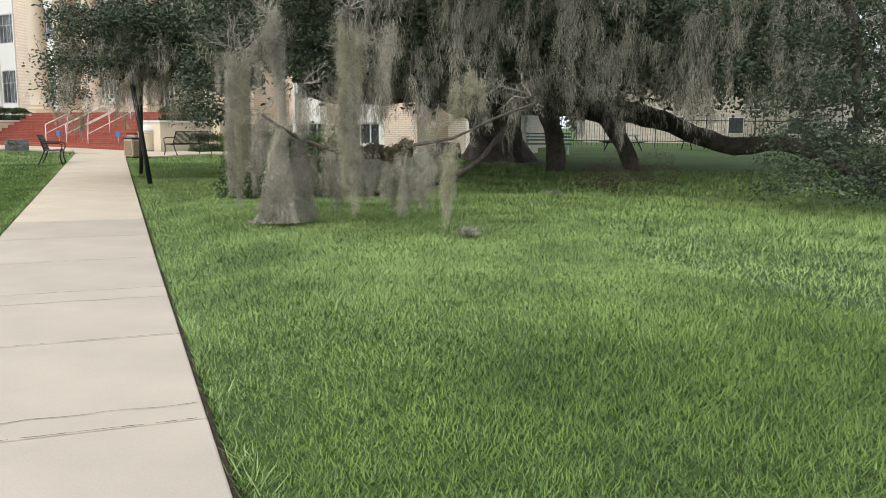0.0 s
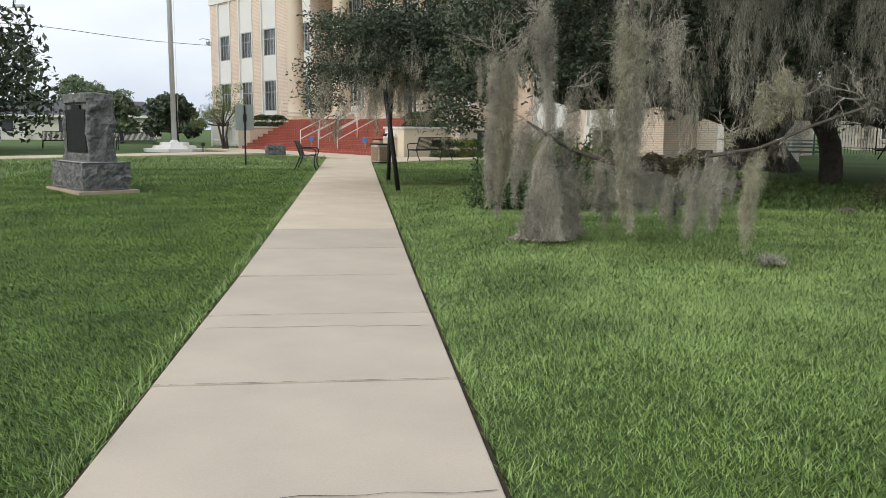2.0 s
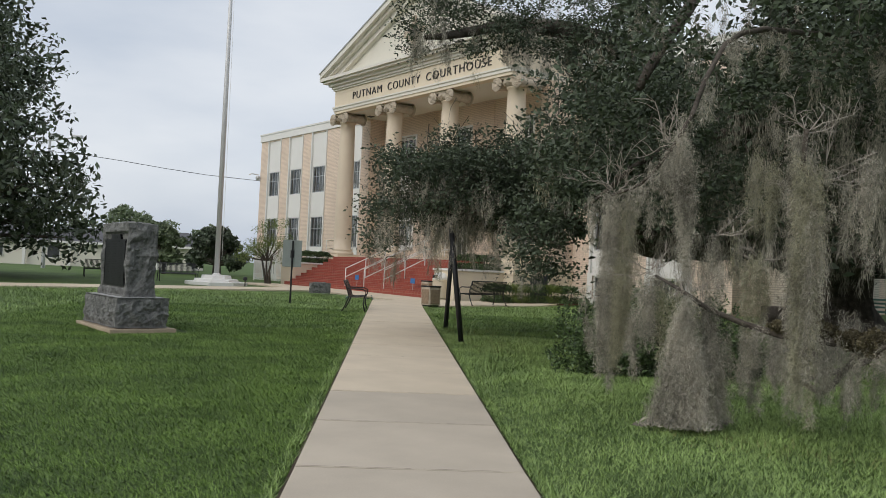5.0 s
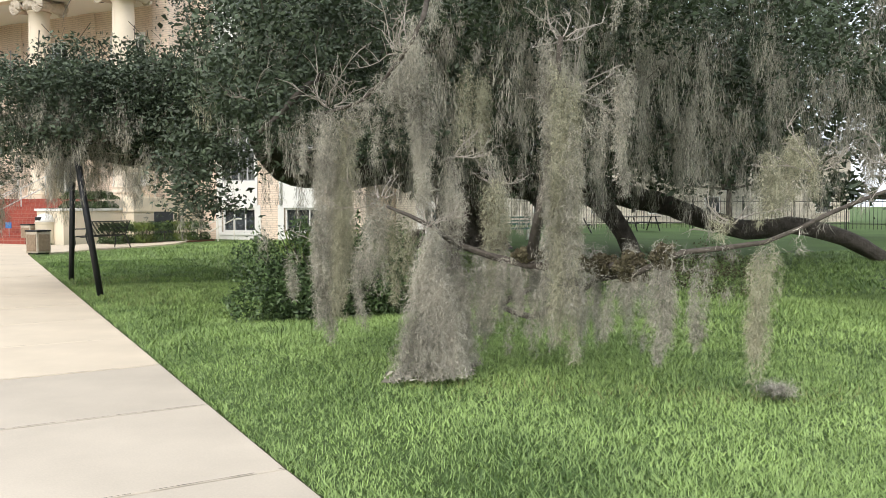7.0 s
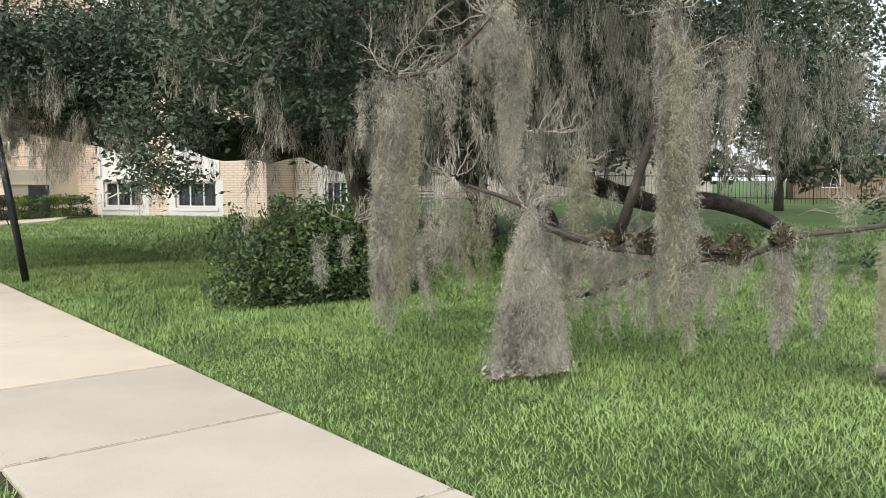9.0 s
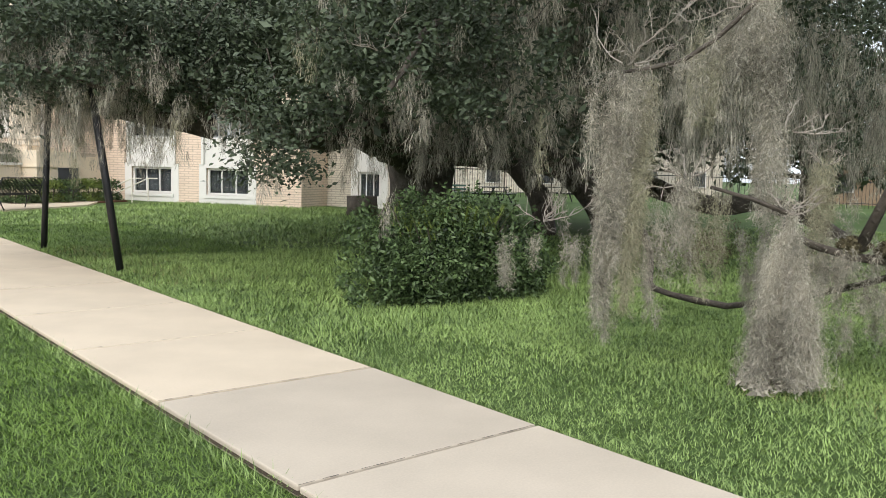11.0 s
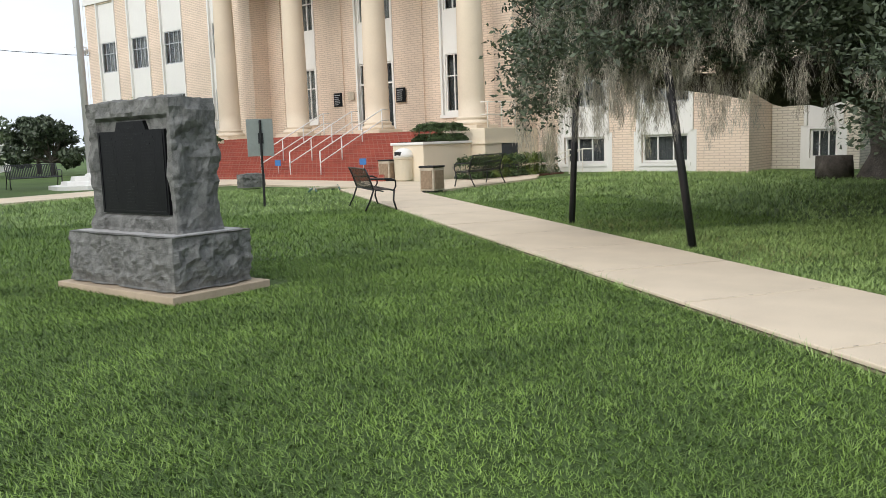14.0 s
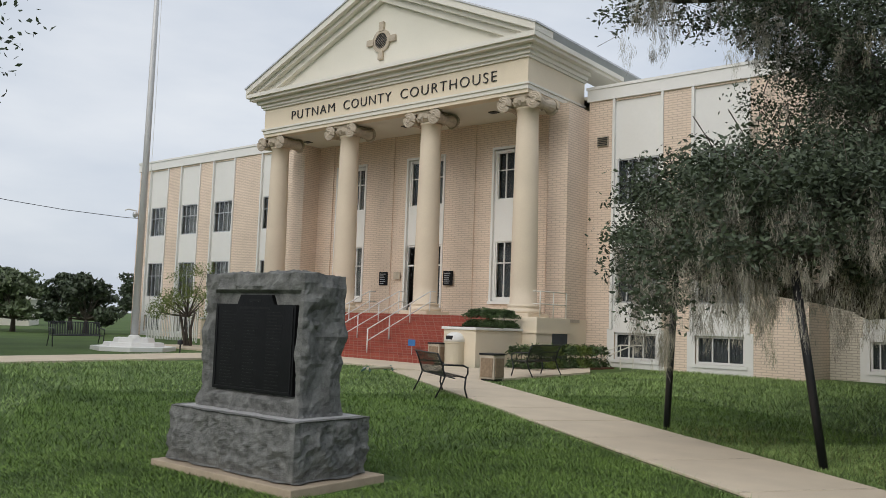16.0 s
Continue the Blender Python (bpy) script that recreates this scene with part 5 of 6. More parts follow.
    # low dim curtains round the trunk side
    for i in range(170):
        x, y = rng.uniform(5.0, 15), rng.uniform(14.5, 22)
        if dome_ok(np.array([[x, y, 0]]))[0]:
            hang(C, (x, y, rng.uniform(2.3, 3.6)), rng.uniform(0.6, 1.6), rng.uniform(0.1, 0.3), 9)
    moss("hanging_moss", C, 45, M_MOSS, "grey curtains of Spanish moss", 0.19, 0.0066, 0.026, 2.4)


crown_moss()


def bare_twigs():
    """Grey dead twigs that fork out of the front bunches."""
    rr = random.Random(31)
    for start, n, reach in (((2.44, 11.12, 2.88), 7, 0.6), ((2.1, 11.88, 2.48), 9, 0.75), ((3.21, 9.98, 2.84), 8, 0.55), ((4.39, 8.63, 1.82), 6, 0.5), ((2.5, 10.78, 1.44), 6, 0.35), ((2.43, 11.55, 1.65), 7, 0.5),
                            ((2.43, 12.98, 1.25), 8, 0.5), ((3.47, 10.25, 2.48), 8, 0.6), ((4.84, 8.31, 1.78), 4, 0.55), ((2.6, 15.7, 3.0), 5, 0.8), ((2.86, 11.01, 2.01), 6, 0.45), ((3.22, 10.87, 1.8), 6, 0.4), ((3.99, 8.99, 1.46), 5, 0.5)):
        bm = bmesh.new()
        for i in range(n):
            d = Vector((rr.uniform(-1, 1), rr.uniform(-1, 1), rr.uniform(-0.2, 0.8))).normalized()
            p, pts = Vector(start) + d * 0.05, []
            L = reach * rr.uniform(0.5, 1.1)
            for k in range(6):
                pts.append(p.copy())
                d = (d + Vector((rr.uniform(-0.5, 0.5), rr.uniform(-0.5, 0.5), rr.uniform(-0.35, 0.4)))).normalized()
                p += d * L / 6
            add_tube(bm, pts, [0.0058 - 0.0007 * k for k in range(6)], 5)
            for j in (1, 2, 2, 3, 4, 4):
                e = (d + Vector((rr.uniform(-1, 1), rr.uniform(-1, 1), rr.uniform(-0.5, 0.9)))).normalized() * L * rr.uniform(0.15, 0.4)
                add_tube(bm, [pts[j], pts[j] + e * 0.5 + Vector((0, 0, 0.02)), pts[j] + e], [0.0032, 0.0026, 0.0014], 4)
        bmesh.ops.transform(bm, matrix=OAK_INV, verts=bm.verts)
        tagged(part("dead_branch", bm, M_TWIG, oak, "bare grey forked dead branch"), kind="stuff")


bare_twigs()


def prop(foot, top, label):
    bm = tube([foot, top], 0.055, 12)
    ob = empty("tree_prop", Matrix(), label, "prop", "steel props under the limb")
    part("pipe", bm, M_BLACK, ob, smooth=True)
    d = Vector(top)
    part("cradle", tube([d + Vector((-0.18, 0, 0.06)), d + Vector((0, 0, -0.02)), d + Vector((0.18, 0, 0.06))], 0.04, 8), M_BLACK, ob)


prop((1.27, 20.25, 0.06), (0.93, 20.4, 2.72), "leaning dark steel pipe propping the oak limb")
prop((1.17, 23.8, 0.05), (1.26, 23.7, 2.72), "upright dark steel pipe propping the oak limb")


def shrub(name, x, y, blobs, n, size, mat, seed, label):
    sh = empty(name, pose(x, y, ground_z(y) + float(rise(x, y)) - 0.05), label, "shrub")
    leaf_blob("foliage", blobs, n, size, mat, sh, seed, flat=0.9)
    bm = bmesh.new()
    rr = random.Random(seed)
    for i in range(14):
        a = rr.uniform(0, 6.28)
        add_tube(bm, [(0.2 * math.cos(a), 0.2 * math.sin(a), 0), (0.5 * math.cos(a), 0.5 * math.sin(a), 0.5), (0.8 * math.cos(a), 0.8 * math.sin(a), rr.uniform(0.8, 1.2))], [0.022, 0.015, 0.006], 5)
    part("stems", bm, M_BARK, sh)
    return sh


rs = random.Random(52)
lumps = [((0, 0, 0.55), (1.1, 0.95, 0.62)), ((-0.6, -0.25, 0.42), (0.7, 0.6, 0.5)), ((0.7, -0.3, 0.45), (0.75, 0.6, 0.52)), ((0.15, 0.2, 0.92), (0.6, 0.55, 0.42)), ((-1.15, -0.1, 0.3), (0.5, 0.5, 0.36)),
         ((1.35, 0.2, 0.36), (0.6, 0.55, 0.42)), ((-0.5, 0.1, 0.8), (0.4, 0.4, 0.38))]
for k in range(120):
    a, d = rs.uniform(0, 6.283), math.sqrt(rs.random())
    x, y = 1.5 * d * math.cos(a), 0.95 * d * math.sin(a)
    lumps.append(((x, y, 0.5 + 0.75 * math.sqrt(max(0, 1 - d * d)) + rs.uniform(-0.05, 0.32)), (0.11, 0.11, rs.uniform(0.16, 0.3))))
lumps = [((x, y, z * 0.86), (a, b, c * 0.9)) for (x, y, z), (a, b, c) in lumps]
shrub("shrub", 3.85, 15.9, lumps, 30000, 0.066, M_BUSHLEAF, 51, "loose rounded dark green shrub in the lawn")
bm = bmesh.new()
rng_f = random.Random(4)
for i in range(130):
    a, ln = rng_f.uniform(0, 6.28), rng_f.uniform(0.35, 0.8)
    o = Vector((3.75 + rng_f.uniform(-0.6, 0.7), 15.9 + rng_f.uniform(-0.4, 0.4), 0.85))
    d = Vector((math.cos(a), math.sin(a), 0)) * ln
    q = [o, o + d * 0.4 + Vector((0, 0, ln * 0.55)), o + d * 0.9 + Vector((0, 0, ln * 0.5))]
    side = Vector((-d.y, d.x, 0)).normalized() * 0.012
    a0, a1 = bm.verts.new(q[0] - side), bm.verts.new(q[0] + side)
    b0, b1 = bm.verts.new(q[1] - side), bm.verts.new(q[1] + side)
    c0 = bm.verts.new(q[2])
    bm.faces.new((a0, a1, b1, b0))
    bm.faces.new((b0, b1, c0))
tagged(part("fern_fronds", bm, M_YLEAF), "pale green strappy fronds growing out of the shrub", "fern", kind="stuff")

# dark fern-covered humps of the resting limbs, and moss litter
for x, y, z, r, h in ((3.43, 10.71, 1.18, 0.16, 0.06), (3.69, 10.52, 1.14, 0.18, 0.09), (3.77, 10.14, 1.11, 0.17, 0.08), (3.78, 9.82, 1.11, 0.16, 0.11), (3.76, 9.45, 1.21, 0.12, 0.09),
                      (10.4, 14.6, 0.2, 0.7, 0.5), (12.3, 18.0, 0.2, 0.9, 0.55), (13.2, 17.6, 0.2, 0.8, 0.6), (10.8, 16.5, 0.15, 0.6, 0.4)):
    z += ground_z(y) if z < 0.5 else 0
    leaf_blob("resurrection_fern", [((x, y, z), (r, r * 0.6, h))], 1300, 0.042, M_FERN, None, int(x * 10), "brown curled fern on the resting limb")
for x, y in ((4.35, 8.9), (8.4, 14.2)):
    rngm = np.random.default_rng(int(x * 100))
    gz = ground_z(y) + float(rise(x, y)) - 0.01
    at = np.array([[x, y, gz + 0.05]]) + rngm.normal(size=(500, 3)) * np.array([0.05, 0.04, 0.012])
    pts = at[:, None, :] + np.cumsum(rngm.normal(size=(500, 5, 3)) * np.array([0.03, 0.03, 0.012]), axis=1)
    pts[:, :, 2] = np.abs(pts[:, :, 2] - gz) + gz
    vv, ff = ribbons(pts, np.full(500, 0.006), rngm)
    mesh_np("fallen_moss", vv, ff, M_MOSS, None, "small heap of fallen moss on the grass")


# ---- monument ----
def rough_block(name, sx, sy, sz, z0, parent, seed, mat, amp=0.05, label="", flat_top=False, recess=None):
    """A rock-faced block: finely divided, its faces chipped; the top may stay sawn."""
    bm = bmesh.new()
    add_box(bm, -sx / 2, -sy / 2, z0, sx / 2, sy / 2, z0 + sz)
    bmesh.ops.subdivide_edges(bm, edges=bm.edges, cuts=36, use_grid_fill=True)
    for v in bm.verts:
        c = v.co.copy()
        q = Vector((c.x * 3.6 + seed, c.y * 3.6, c.z * 3.6))
        warp = noise.noise_vector(q * 0.9) * 0.45
        k = 0.85 * noise.voronoi(q * 0.8 + warp)[0][0] + 0.5 * noise.voronoi(q * 2.1 + warp * 2)[0][0] + 0.2 * noise.voronoi(q * 5.0)[0][0] + 0.35 * noise.noise(q * 0.9) + 0.07 * noise.noise(q * 7)
        n = Vector((0, 0, 0))
        if abs(abs(c.x) - sx / 2) < 1e-4:
            n.x = math.copysign(1, c.x)
        if abs(abs(c.y) - sy / 2) < 1e-4:
            n.y = math.copysign(1, c.y)
        if abs(c.z - z0 - sz) < 1e-4 and not flat_top:
            n.z = 0.7
        if recess and c.y < -sy / 2 + 1e-3 and recess[0] < c.x < recess[1] and recess[2] < c.z - z0 < recess[3]:
            v.co.y = -sy / 2 + 0.03
            continue
        edge = min(sx / 2 - abs(c.x) if abs(c.x) < sx / 2 - 1e-4 else 9, z0 + sz - c.z if c.z < z0 + sz - 1e-4 else 9, c.z - z0 if c.z > z0 + 1e-4 else 9)
        if flat_top and c.z > z0 + sz - 1e-3 and not (n.x or n.y):
            continue
        fall = min(1, edge / 0.12) if n.length <= 1.01 else 0.25
        v.co += n * amp * (k - 0.45) * (0.35 + 0.65 * fall)
    ob = part(name, bm, mat, parent, label)
    return ob


def monument():
    m = pose(-5.6, 20.62, ground_z(20.6) - 0.05, 0, 0, YAW)
    mo = empty("monument", m, "rock-faced grey granite monument with a dark bronze plaque", "monument")
    part("slab", box(-1.16, -0.64, -0.1, 1.16, 0.64, 0.075, 0.01), M_MULCHSLAB, mo, "thin sandy concrete footing")
    rough_block("base", 2.02, 0.98, 0.58, 0.09, mo, 3, M_GRANITE, 0.12, flat_top=True)
    part("base_top", box(-0.96, -0.45, 0.66, 0.96, 0.45, 0.675), M_GRANITE2, mo)
    rough_block("die", 1.60, 0.54, 1.44, 0.67, mo, 9, M_GRANITE, 0.12, recess=(-0.65, 0.73, 0.18, 1.25))
    prof = [(-0.62, 0.88), (0.70, 0.88), (0.70, 1.80), (0.36, 1.80), (0.31, 1.90), (-0.20, 1.90), (-0.25, 1.80), (-0.62, 1.80)]
    bm = bmesh.new()
    f = [bm.verts.new((x, -0.285, z)) for x, z in prof]
    b = [bm.verts.new((x, -0.225, z)) for x, z in prof]
    bm.faces.new(f)
    bm.faces.new(list(reversed(b)))
    for i in range(len(prof)):
        bm.faces.new((f[i], b[i], b[(i + 1) % len(prof)], f[(i + 1) % len(prof)]))
    bmesh.ops.recalc_face_normals(bm, faces=bm.faces)
    pl = part("plaque", bm, M_BRONZE, mo, "dark bronze plaque with worn rows of names")
    rr = random.Random(2)
    bm = bmesh.new()
    for r in range(24):
        z = 0.93 + r * 0.034
        for col in range(3):
            x0 = -0.50 + col * 0.38
            add_box(bm, x0, -0.2885, z, x0 + rr.uniform(0.14, 0.26), -0.284, z + 0.014)
    for r, w in ((1.75, 0.5), (1.83, 0.2)):
        add_box(bm, 0.05 - w / 2, -0.289, r, 0.05 + w / 2, -0.284, r + 0.025)
    for x0, z0, x1, z1 in ((-0.59, 0.90, 0.67, 0.915), (-0.59, 0.90, -0.575, 1.77), (0.655, 0.90, 0.67, 1.77)):
        add_box(bm, x0, -0.293, z0, x1, -0.284, z1)
    tagged(part("raised_lettering", bm, M_PLETTER, pl), kind="stuff")


monument()


# ---- benches ----
def bench():
    """Steel slat bench, 1.85 m long along x, facing -y."""
    b = empty("bench", Matrix(), "black steel slat bench with curved armrests", "bench", "park benches")
    L = 0.92
    prof_seat = [(-0.30, 0.41), (-0.24, 0.44), (-0.1, 0.43), (0.08, 0.42), (0.16, 0.44)]
    prof_back = [(0.16, 0.44), (0.2, 0.55), (0.25, 0.72), (0.30, 0.88), (0.335, 0.9)]
    n = 30
    for nm, prof in (("seat", prof_seat), ("backrest", prof_back)):
        bm = bmesh.new()
        for i in range(n):
            x = -L + 0.06 + (2 * L - 0.12) * i / (n - 1)
            for (y0, z0), (y1, z1) in zip(prof, prof[1:]):
                vs = [bm.verts.new((x + s * 0.017, y, z + t)) for t in (0, 0.008) for s, y, z in ((-1, y0, z0), (1, y0, z0), (1, y1, z1), (-1, y1, z1))]
                for q in ((3, 2, 1, 0), (4, 5, 6, 7), (0, 1, 5, 4), (1, 2, 6, 5), (2, 3, 7, 6), (3, 0, 4, 7)):
                    bm.faces.new([vs[k] for k in q])
        for y, z in (prof[0], prof[-1]):
            add_tube(bm, [(-L, y, z), (L, y, z)], 0.017, 8)
        part(nm, bm, M_BLACK, b)
    for x in (-L, L):
        part("leg", tube([(x, -0.33, 0.0), (x, -0.27, 0.2), (x, -0.29, 0.42)], 0.02, 8), M_BLACK, b, smooth=True)
        part("leg", tube([(x, 0.36, 0.0), (x, 0.25, 0.2), (x, 0.16, 0.44), (x, 0.25, 0.72), (x, 0.33, 0.9)], 0.02, 8), M_BLACK, b, smooth=True)
        part("armrest", tube([(x, 0.24, 0.68), (x, 0.0, 0.67), (x, -0.22, 0.67), (x, -0.33, 0.62), (x, -0.33, 0.5), (x, -0.28, 0.42)], 0.02, 8), M_BLACK, b, smooth=True)
    part("brace", tube([(-L, -0.05, 0.4), (L, -0.05, 0.4)], 0.014, 8), M_BLACK, b)
    return b


def on_ground(x, y, rz):
    return pose(x, y, ground_z(y) - 0.02, 0, 0, rz)


b0 = bench()
b0.matrix_basis = on_ground(-1.28, 28.95, 90)
copy_thing(b0, pose(3.25, 34.45, ground_z(34.4), 0, 0, 220))
copy_thing(b0, pose(-10.8, 45.4, 0.4, 0, 0, 25))
copy_thing(b0, pose(-15.3, 48.0, 0.4, 0, 0, 205))
copy_thing(b0, pose(-31.0, 58.0, 0.4, 0, 0, 190))


def litter_bin():
    t = empty("litter_bin", on_ground(1.2, 32.6, YAW), "square brown pebble-panel litter bin with a dark frame", "litter bin")
    part("body", box(-0.24, -0.24, 0.05, 0.24, 0.24, 0.68, 0.012), M_STONE, t)
    for a in range(4):
        bm = bmesh.new()
        add_box(bm, -0.19, -0.258, 0.1, 0.19, -0.235, 0.6, pose(0, 0, 0, 0, 0, 90 * a), 0.004)
        part("panel", bm, M_TAN, t)
    bm = bmesh.new()
    add_box(bm, -0.26, -0.26, 0.68, 0.26, 0.26, 0.73, None, 0.012)
    part("rim", bm, M_BLACK, t)
    part("foot", box(-0.2, -0.2, 0.0, 0.2, 0.2, 0.05), M_BLACK, t)
    return t


first_bin = litter_bin()
copy_thing(first_bin, pose(1.4, 38.65, ground_z(38.6), 0, 0, YAW))


def dome_bin():
    t = empty("waste_receptacle", pose(1.85, 38.2, ground_z(38.2), 0, 0, YAW), "round cream waste receptacle with a domed lid", "waste bin")
    part("body", lathe([(0.30, 0.0), (0.33, 0.04), (0.34, 0.72), (0.36, 0.74), (0.36, 0.80)], 24), M_BIN, t, smooth=False)
    part("lid", lathe([(0.35, 0.80), (0.34, 0.9), (0.27, 1.02), (0.16, 1.09), (0.02, 1.11)], 24), M_WHITE, t, smooth=True)
    part("opening", box(-0.13, -0.345, 0.86, 0.13, -0.2, 0.99, 0.02), M_BLACK, t)


dome_bin()


def sign_post():
    s = empty("sign_post", on_ground(-3.5, 30.9, 0), "dark post carrying a plain grey sign panel", "sign")
    part("post", tube([(0, 0, 0), (0, 0, 2.05)], 0.03, 8), M_BLACK, s)
    part("panel", box(-0.32, 0.03, 1.2, 0.3, 0.045, 2.08, 0.004), M_SIGN, s, "grey back of a sign panel")
    part("bracket", box(-0.06, 0.0, 1.5, 0.06, 0.032, 1.75), M_BLACK, s)


sign_post()


def flagpole():
    f = empty("flagpole", pose(-8.67, 44.25, 0.36), "tall pale metal flagpole on a white stepped base", "flagpole")
    part("pole", tube([(0, 0, 0.4), (0, 0, 9), (0, 0, 20)], [0.13, 0.115, 0.06], 16), M_POLE, f, smooth=True)
    part("truck", lathe([(0.02, 20.0), (0.1, 20.05), (0.12, 20.15), (0.08, 20.25), (0.01, 20.28)], 12), M_POLE, f)
    for r0, r1, z0, z1 in ((1.5, 1.5, 0.0, 0.14), (1.1, 1.05, 0.14, 0.28), (0.75, 0.7, 0.28, 0.45)):
        part("base_step", lathe([(r0, z0 - 0.05), (r1, z1), (r1 - 0.02, z1 + 0.01)], 8), M_WHITE, f)
    part("collar", lathe([(0.22, 0.45), (0.2, 0.52), (0.14, 0.56)], 16), M_WHITE, f)
    part("halyard", tube([(0.22, 0, 1.2), (0.2, 0, 10), (0.12, 0, 19.8)], 0.008, 5), M_WHITE, f)


flagpole()


def small_rack():
    r = empty("pipe_rack", on_ground(-1.35, 35.0, 40), "low pale green pipe frame lying on the grass", "rack")
    part("rail", tube([(-0.55, 0, 0.12), (0.55, 0, 0.12)], 0.045, 8), M_BIN, r)
    part("rail", tube([(-0.55, 0.16, 0.12), (0.55, 0.16, 0.12)], 0.02, 8), M_STEEL, r)
    for x in (-0.52, 0.52):
        part("foot", tube([(x, -0.08, 0.03), (x, 0.0, 0.16), (x, 0.24, 0.03)], 0.03, 6), M_GREENPAINT, r)


small_rack()
p_st = uv(3.6, -8.4)
rb = empty("stone_marker", pose(p_st.x - 1.2, p_st.y - 1.0, ground_z(40) - 0.02, 0, 0, 20), "small rough grey stone marker by the steps", "stone")
rough_block("stone", 0.75, 0.45, 0.42, 0, rb, 4, M_GRANITE, 0.09)

# blue notices on the stairs
for u in (0.9, 5.4):
    ns = empty("notice", BUILD @ pose(u, -6.3, 0.62), "small blue notice board on the steps", "notice")
    part("board", box(-0.16, -0.02, 0.3, 0.16, 0.0, 0.52, 0.005), M_BLUE, ns)
    part("stake", tube([(0, 0.01, 0.0), (0, 0.01, 0.35)], 0.012, 6), M_STEEL, ns)

# lantern foot light
fl = empty("path_light", pose(-7.0, 42.6, 0.38), "small dark path light in the lawn", "path light")
part("post", tube([(0, 0, 0), (0, 0, 0.28)], 0.025, 8), M_BLACK, fl)
part("shade", lathe([(0.05, 0.28), (0.11, 0.3), (0.09, 0.42), (0.03, 0.46)], 12), M_BLACK, fl)


# ---- small trees, background trees ----
def tree(name, x, y, z, trunk_h, r, spread, crown, n, size, mat, seed, label, stems=1):
    t = empty(name, pose(x, y, z), label, "tree")
    rr = random.Random(seed)
    for k in range(stems):
        a = rr.uniform(0, 6.28)
        lean = 0.0 if stems == 1 else 0.35
        part("trunk", tube([(0.1 * k, 0, -0.1), (lean * math.cos(a) * 0.5, lean * math.sin(a) * 0.5, trunk_h * 0.5), (lean * math.cos(a), lean * math.sin(a), trunk_h)], [r, r * 0.8, r * 0.6], 10, 0.2, seed), M_BARK, t, smooth=True)
    bl = []
    bm = bmesh.new()
    for i in range(crown):
        a, h = rr.uniform(0, 6.28), rr.uniform(0.0, 1.0)
        d = spread * math.sqrt(rr.random()) * (1.05 - 0.55 * h)
        c = Vector((d * math.cos(a), d * math.sin(a), trunk_h * 0.85 + h * spread * 1.35))
        s = spread * rr.uniform(0.2, 0.38)
        bl.append((tuple(c), (s, s, s * 0.62)))
        add_tube(bm, [(0, 0, trunk_h * 0.85), tuple(c * 0.5 + Vector((0, 0, trunk_h * 0.42))), tuple(c)], [r * 0.45, r * 0.25, r * 0.08], 6)
    tagged(part("branching", bm, M_BARK, t), kind="stuff")
    leaf_blob("crown", bl, n, size, mat, t, seed + 1)
    return t


tree("oak_tree", -23.6, 43.0, 0.36, 2.2, 0.45, 8.2, 190, 66000, 0.37, M_LEAF, 61, "dense dark evergreen oak at the lawn's edge")
tree("oak_tree", -16.2, 25.0, 0.15, 6.7, 0.4, 5.8, 70, 30000, 0.13, M_LEAF, 67, "tall evergreen oak spreading over the lawn")
tree("myrtle_tree", -6.9, 48.5, 0.36, 1.5, 0.07, 1.55, 26, 4200, 0.09, M_YLEAF, 63, "slender young tree with thin yellow-green leaves", 3)
rbt = random.Random(90)
for i, (x, y, s) in enumerate(((-13, 66, 1.9), (-19, 70, 2.1), (-38, 60, 2.2), (-12, 96, 2.6), (-17, 66, 1.8), (-40, 95, 3.0), (-52, 84, 2.8), (-62, 100, 3.5), (-46, 66, 2.2), (-15, 74, 2.2), (-30, 110, 3.4), (-75, 92, 4))):
    tree("background_tree", x, y, 0.3, s * 0.55, 0.18, s, 24, 3400, 0.30 + s * 0.03, M_TREELEAF if i % 3 else M_LEAF, 100 + i, "leafy green tree beyond the lawn")
for i, (x, y, s) in enumerate(((44, 44, 6), (54, 36, 6.5), (58, 22, 7), (50, 10, 6), (62, 2, 7), (40, 60, 6), (36, 27, 4))):
    tree("background_tree", x, y, 0.2, s * 0.5, 0.25, s, 26, 4000, 0.42, M_LEAF, 130 + i, "dark leafy tree behind the iron fence")


for i in range(16):
    tree("background_tree", -118 + i * 13 + rbt.uniform(-4, 4), 128 + rbt.uniform(-8, 14), 0.2, 1.8, 0.2, rbt.uniform(3.4, 5.0), 20, 1800, 0.6, M_TREELEAF, 160 + i, "distant leafy green tree along the skyline")


